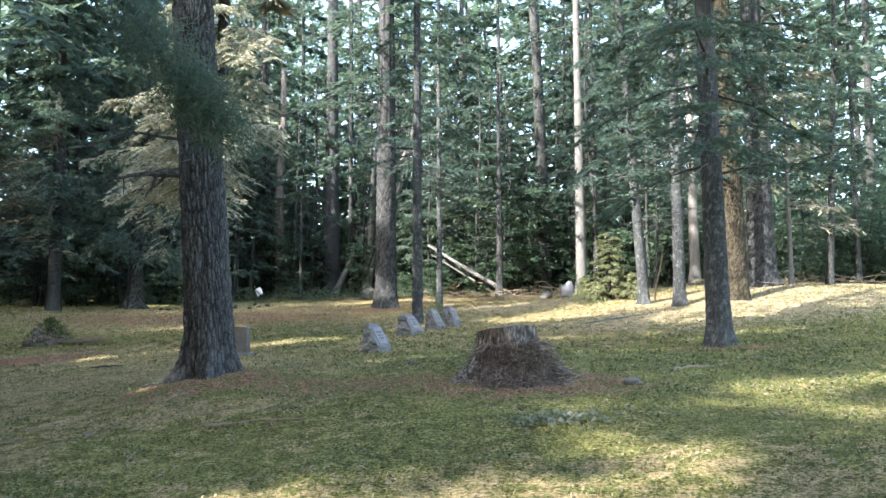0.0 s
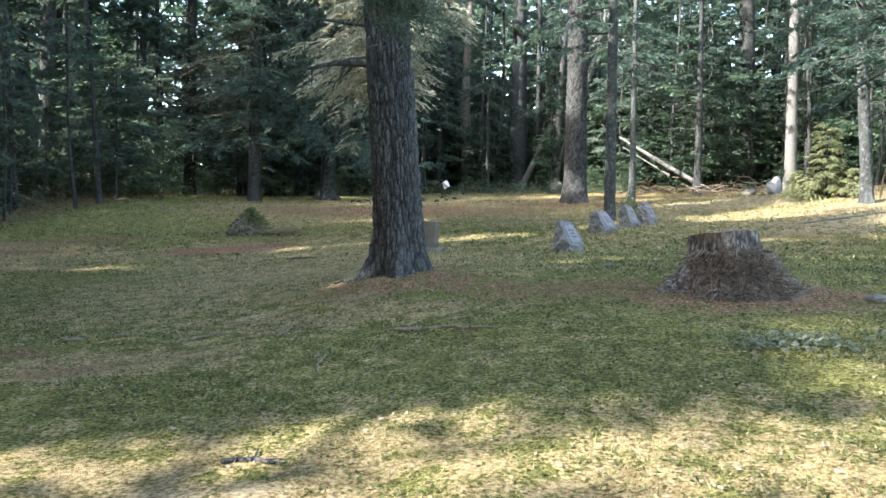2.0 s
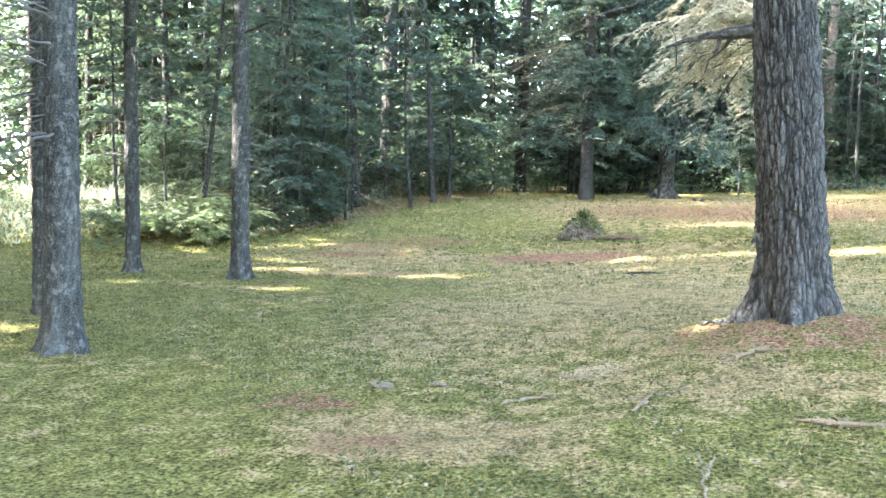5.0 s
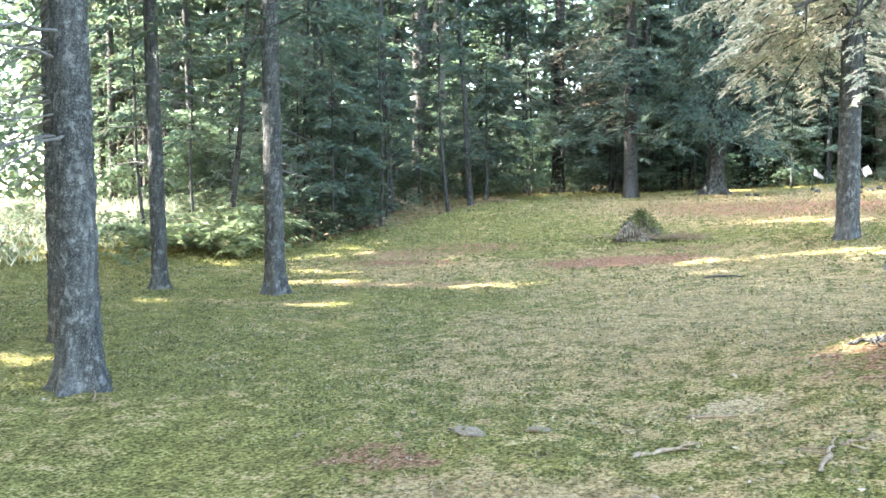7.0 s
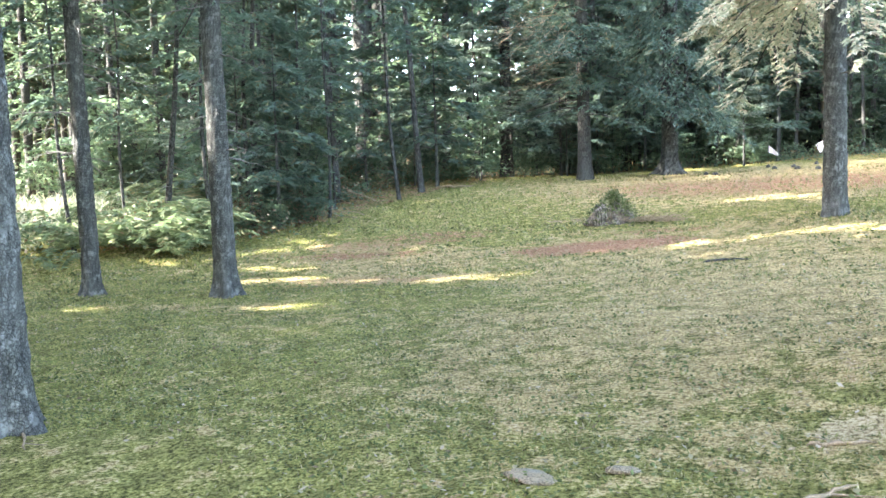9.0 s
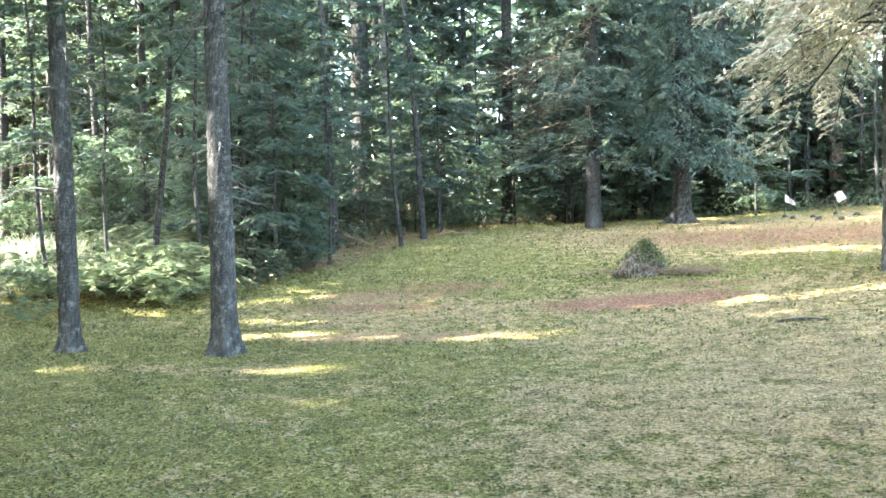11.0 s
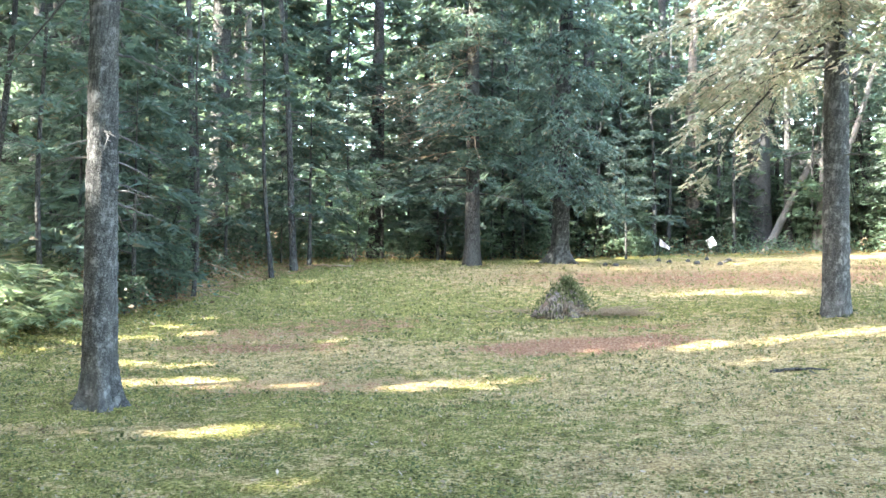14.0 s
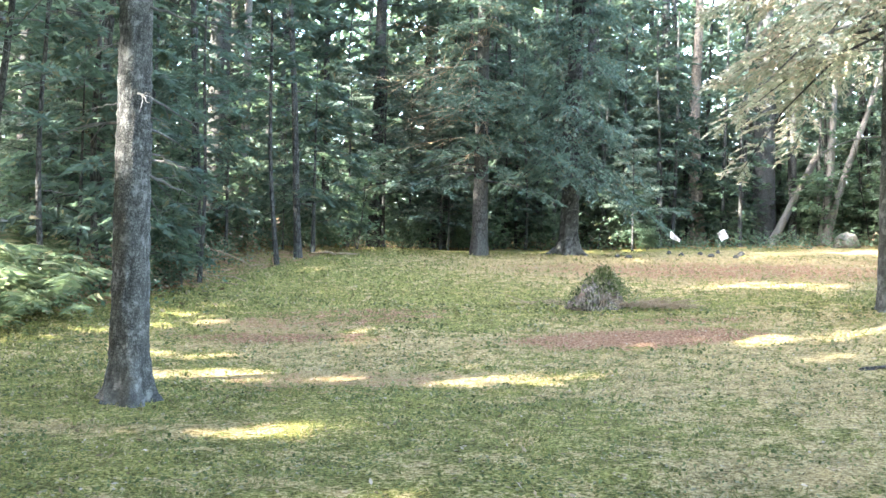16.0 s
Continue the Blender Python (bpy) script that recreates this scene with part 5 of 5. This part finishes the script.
near_bough()
_r = np.random.default_rng(52)
for _z, _az, _L, _rise, _dr, _rad in ((5.2, 0.15, 2.5, 0.02, 0.05, 0.035), (5.1, 3.25, 1.8, -0.05, 0.2, 0.032), (4.2, 3.3, 1.9, -0.35, 0.35, 0.03), (4.9, 3.0, 1.5, -0.4, 0.1, 0.025), (4.5, 0.3, 1.4, -0.15, 0.1, 0.02)):
    mesh_part("dead_branch", branch_mesh(_r, (0.01 * _z + 0.12 * math.cos(_az), -0.1, _z), _az, _L, _rise, _dr, _rad, 0.14, 7), M_TWIG, sprayed_spruce, "long bare limb with crooked twigs")
for _k in range(16):
    _z, _az = _r.uniform(2.6, 6.2), _r.normal(4.3, 0.5)
    mesh_part("dead_branch", branch_mesh(_r, (0.1 * math.cos(_az), 0.1 * math.sin(_az), _z), _az, _r.uniform(2.0, 3.2), _r.uniform(-0.1, 0.15), _r.uniform(0.2, 0.5), 0.014, 0.12, 11), M_STICK, edge_spruce, "drooping tangle of bleached dead twigs")
_r = np.random.default_rng(51)
for _z, _az, _L, _rise, _dr, _rad in ((2.42, 3.2, 0.8, 0.12, 0.2, 0.06), (2.85, 3.3, 1.7, 0.12, 0.30, 0.022), (2.5, 3.6, 0.9, -0.2, 0.1, 0.015)):
    mesh_part("dead_branch", branch_mesh(_r, (-0.22 - 0.072 * _z, -0.08, _z), _az, _L, _rise, _dr, _rad, 0.12, 4), M_PINE, big_pine, "broken bare limb")


# ---- ferns ----
def fern(x, y, seed, size):
    rng = np.random.default_rng(seed)
    t = empty("fern", pose(x, y, gz(x, y)), "bright green fern growing at the wood's edge", "fern", "ferns")
    pos, way, ln, wd = [], [], [], []
    for k in range(9):
        a = k * 0.7 + rng.normal(0, 0.2)
        h = np.array([math.cos(a), math.sin(a), 0])
        pr = np.array([-h[1], h[0], 0])
        L = size * rng.uniform(0.6, 1.1)
        rise = rng.uniform(1.2, 2.6)
        u = np.linspace(0.15, 1.0, 20)
        line = h * (L * u)[:, None] + np.array([0, 0, 1]) * (L * (rise * u - 0.8 * rise * u * u))[:, None]
        for sgn in (-1, 1):
            pos.append(line)
            way.append(unit(pr * sgn + h * 0.45 + rng.normal(0, 0.12, (20, 3)) + np.array([0, 0, -0.25])))
            ln.append(L * 0.25 * np.sin(np.pi * np.clip(u * 0.9 + 0.08, 0, 1)) + 0.02)
            wd.append(np.full(20, L * 0.055))
    pos, way = np.concatenate(pos), np.concatenate(way)
    v = blades(pos, way, np.concatenate(ln), np.concatenate(wd), rng, 0.35)
    tagged(mesh_part("frond_rosette", raw_mesh("frond_rosette", v, np.arange(len(v)), 3), M_FERN, t), kind="stuff")
    return t


def ferns():
    rng = np.random.default_rng(31)
    kinds = [fern(-17.4, 15.6, 1, 0.85), fern(-16.9, 16.6, 2, 0.7), fern(-18.2, 16.2, 3, 1.0)]
    for _ in range(142):
        if _ < 85:
            x, y = rng.normal(-17.7, 0.9), rng.normal(16.9, 1.2)
        elif _ < 115:
            x, y = rng.uniform(-34, -19.5), rng.uniform(10.5, 20)
        else:
            x, y = rng.normal(-19.2, 0.8), rng.normal(18.4, 0.8)
        if x > 1.3 - 1.046 * y or (x > -16.6 and y < 15):
            continue
        copy_thing(kinds[rng.integers(3)], pose(x, y, gz(x, y), rng.normal(0, 6), rng.normal(0, 6), rng.uniform(0, 360)) @ Matrix.Scale(rng.uniform(0.5, 1.45), 4))


ferns()


def field_plants():
    """Tall pale grass and weeds of the open field in the sun."""
    rng = np.random.default_rng(61)
    n = 34000
    x, y = rng.uniform(-42, -19.2, n), rng.uniform(8.5, 21, n)
    ok = (y < 19.5 + 0.25 * (-19 - x)) & (y > 9.5 + 0.2 * (x + 24)) & (np.sin(1.3 * x + 0.5) * np.sin(1.1 * y) > -0.5)
    x, y = x[ok], y[ok]
    w = unit(np.stack([rng.normal(0, 0.6, len(x)), rng.normal(0, 0.6, len(x)), np.ones(len(x))], -1))
    z = land(x, y) + rng.uniform(0, 0.55, len(x)) ** 1.5
    v = blades(np.stack([x, y, z], -1), w, rng.uniform(0.12, 0.4, len(x)), rng.uniform(0.02, 0.06, len(x)), rng, 0.2)
    tagged(mesh_part("field_plants", raw_mesh("field_plants", v, np.arange(len(v)), 3), M_FIELD), "pale tall grass and weeds in the sunlit field", "grass", kind="stuff")


field_plants()


def edge_shrubs():
    rng = np.random.default_rng(62)
    src = [o for o in scene.objects if o.name in ("sapling", "sapling.001")]
    line = np.array([(-16.5, 17.6), (-17.2, 20.0), (-17.9, 22.5), (-18.6, 24.8), (-18.9, 26.8), (-17.6, 29.8), (-14.5, 32.0), (-9.5, 34.5), (-5, 36.2), (-1, 35), (3, 34)])
    for k in range(46):
        u = rng.uniform(0, len(line) - 1)
        i = int(u)
        a, b = (line[i] + (line[i + 1] - line[i]) * (u - i)) + rng.normal(0, 0.35, 2)
        if blocks(a, b, 0.7):
            continue
        copy_thing(src[k % len(src)], pose(a, b, gz(a, b), 0, 0, rng.uniform(0, 360)) @ Matrix.Scale(rng.uniform(0.22, 0.42), 4))


edge_shrubs()


def undergrowth():
    """Knee-high leaves, seedlings and dry stalks along the foot of the wood."""
    rng = np.random.default_rng(63)
    n = 80000
    x = rng.uniform(-24, 14, n)
    y = edge_y(x) + rng.uniform(-0.7, 4.5, n)
    side = rng.uniform(0, 1, n) < 0.48
    u = rng.uniform(0, 1, n)
    x = np.where(side, np.interp(u, [0, 0.35, 0.7, 1], [-16.6, -17.6, -18.6, -17.4]) + rng.normal(-0.9, 0.75, n), x)
    y = np.where(side, np.interp(u, [0, 0.35, 0.7, 1], [17.6, 21.0, 25.5, 29.8]) + rng.normal(0.2, 0.5, n), y)
    mound = np.clip(0.5 + 0.6 * np.sin(1.9 * x + 1.2 * np.sin(1.3 * y)) * np.sin(2.3 * y + np.sin(1.7 * x)) + 0.3 * np.sin(5.1 * x) * np.sin(4.3 * y), 0.05, 1)
    keep = rng.uniform(0, 1, n) < mound * np.where(x > 2, 0.3, 1.0)
    x, y, mound = x[keep], y[keep], mound[keep]
    p = np.stack([x, y, land(x, y) + 0.02 + rng.uniform(0, 1, len(x)) * np.where(x < -15, 0.85, 0.6) * mound], -1)
    w = unit(np.stack([rng.normal(0, 1, len(x)), rng.normal(0, 1, len(x)), rng.uniform(-0.4, 0.7, len(x))], -1))
    q = kites(p, w, rng.uniform(0.05, 0.13, len(x)), rng.uniform(0.03, 0.08, len(x)), rng, 0.6).reshape(-1, 4, 3)
    dry = rng.uniform(0, 1, len(x)) < np.where((x < -15) & (y < 27), 0.34, 0.1)
    for name, sel, mat, label in (("undergrowth", ~dry, M_LEAF, "knee-high green undergrowth along the wood's edge"), ("dry_undergrowth", dry, M_LITTER, "brown withered leaves among the undergrowth")):
        v = q[sel].reshape(-1, 3)
        tagged(mesh_part(name, raw_mesh(name, v, np.arange(len(v)), 4), mat), label, "plants", kind="stuff")


undergrowth()


# ---- grass, straw, leaf litter ----
PATH_LINE = [(0, 0), (-0.3, 1.0), (-0.9, 2.1), (-1.25, 2.6), (-2.6, 3.6), (-3.6, 4.15), (-5.2, 5.3), (-6.6, 6.0), (-8.0, 6.7)]


def near_path(x, y):
    p = np.array(PATH_LINE)
    return np.min(np.hypot(x[:, None] - p[None, :, 0], y[:, None] - p[None, :, 1]), axis=1)


def grass():
    rng = np.random.default_rng(41)
    n = 1500000
    x, y = rng.uniform(-27, 14, n), rng.uniform(1.5, 31, n)
    d = near_path(x, y)
    bare = np.maximum(np.maximum(blot(x, y, NEEDLES) * 0.95, blot(x, y, SANDY)), 0.85 * blot(x, y, DRY_AND_SUNLIT) ** 1.5)
    clump = np.clip(0.5 + 0.45 * np.sin(2.3 * x + 1.7 * np.sin(1.7 * y)) * np.sin(2.9 * y + 1.4 * np.sin(2.1 * x)) + 0.5 * np.sin(7.3 * x + 2 * np.sin(3.1 * y)) * np.sin(6.1 * y + 2 * np.sin(4.3 * x)), 0, 1)
    view = (x > -0.6 * y - 16) & (x < 0.62 * y + 2.0)
    keep = (d > 1.2) & view & (rng.uniform(0, 1, n) < np.clip((6.0 / np.maximum(d, 3.5)) ** 1.5, 0, 1) * (1 - bare) * (0.35 + 0.65 * clump)) & (wooded(x, y) < 0.4)
    x, y, d = x[keep], y[keep], d[keep]
    p = np.stack([x, y, land(x, y) - 0.004], -1)
    # More straw in the dry patches and in the painted sunlit spots.
    dry = rng.uniform(0, 1, len(x)) < 0.10 + 0.55 * blot(x, y, DRY_AND_SUNLIT)
    w = unit(np.stack([rng.normal(0, 0.75, len(x)), rng.normal(0, 0.75, len(x)), np.ones(len(x))], -1))
    far = np.clip(d / 6.0, 0.9, 3.0)
    v = blades(p, w, rng.uniform(0.015, 0.055, len(x)) * far ** 0.4, rng.uniform(0.005, 0.015, len(x)) * far, rng, 0.1).reshape(-1, 3, 3)
    for name, sel, mat, label in (("grass", ~dry, M_GRASS, "short mossy green grass of the lawn"), ("dry_grass", dry, M_STRAW, "dry straw-coloured grass blades")):
        q = v[sel].reshape(-1, 3)
        tagged(mesh_part(name, raw_mesh(name, q, np.arange(len(q)), 3), mat), label, "grass", kind="stuff")
    m = 42000
    x, y = rng.uniform(-24, 12, m), rng.uniform(2.5, 31, m)
    ok = (near_path(x, y) > 1.0) & (wooded(x, y) < 0.6)
    x, y = x[ok], y[ok]
    w = unit(rng.normal(0, 1, (len(x), 3)) * np.array([1, 1, 0.25]))
    q = kites(np.stack([x, y, land(x, y) + 0.018], -1), w, rng.uniform(0.02, 0.06, len(x)), rng.uniform(0.012, 0.03, len(x)), rng, 0.75)
    tagged(mesh_part("leaf_litter", raw_mesh("leaf_litter", q, np.arange(len(q)), 4), M_LITTER), "scattered small dead leaves on the lawn", "leaves", kind="stuff")
    # small clover-like leaves in the turf
    m = 250000
    x, y = rng.uniform(-17, 9, m), rng.uniform(2.5, 20, m)
    dd = near_path(x, y)
    patchy = np.sin(1.7 * x + 1.3 * np.sin(1.1 * y)) * np.sin(2.2 * y + 1.5 * np.sin(1.6 * x)) + 0.7 * np.sin(5.3 * x + 2) * np.sin(4.7 * y)
    ok = (dd > 1.3) & (rng.uniform(0, 1, m) < np.clip(5.5 / dd, 0, 1) ** 1.4) & (patchy + rng.normal(0, 0.35, m) > 0.0) & (wooded(x, y) < 0.4) & (blot(x, y, NEEDLES) < 0.4) & (rng.uniform(0, 1, m) > blot(x, y, DRY_AND_SUNLIT))
    x, y, dd = x[ok], y[ok], dd[ok]
    w = unit(np.stack([rng.normal(0, 1, len(x)), rng.normal(0, 1, len(x)), rng.uniform(-0.1, 0.5, len(x))], -1))
    big = np.clip(dd / 6, 1, 2)
    q = kites(np.stack([x, y, land(x, y) + rng.uniform(0.006, 0.03, len(x))], -1), w, rng.uniform(0.016, 0.04, len(x)) * big, rng.uniform(0.012, 0.028, len(x)) * big, rng, 0.65)
    tagged(mesh_part("clover", raw_mesh("clover", q, np.arange(len(q)), 4), M_CLOVER), "small green clover leaves in the lawn", "plants", kind="stuff")
    # a patch of small grey-green leaves by the stump
    m = 520
    x, y = rng.normal(0.95, 0.24, m), rng.normal(7.1, 0.11, m)
    w = unit(np.stack([rng.normal(0, 1, m), rng.normal(0, 1, m), rng.uniform(0, 0.6, m)], -1))
    q = kites(np.stack([x, y, land(x, y) + rng.uniform(0.01, 0.05, m)], -1), w, rng.uniform(0.03, 0.06, m), rng.uniform(0.02, 0.04, m), rng, 0.7)
    tagged(mesh_part("ground_cover", raw_mesh("ground_cover", q, np.arange(len(q)), 4), M_CREEP), "patch of small grey-green creeping leaves", "plants", kind="stuff")


grass()
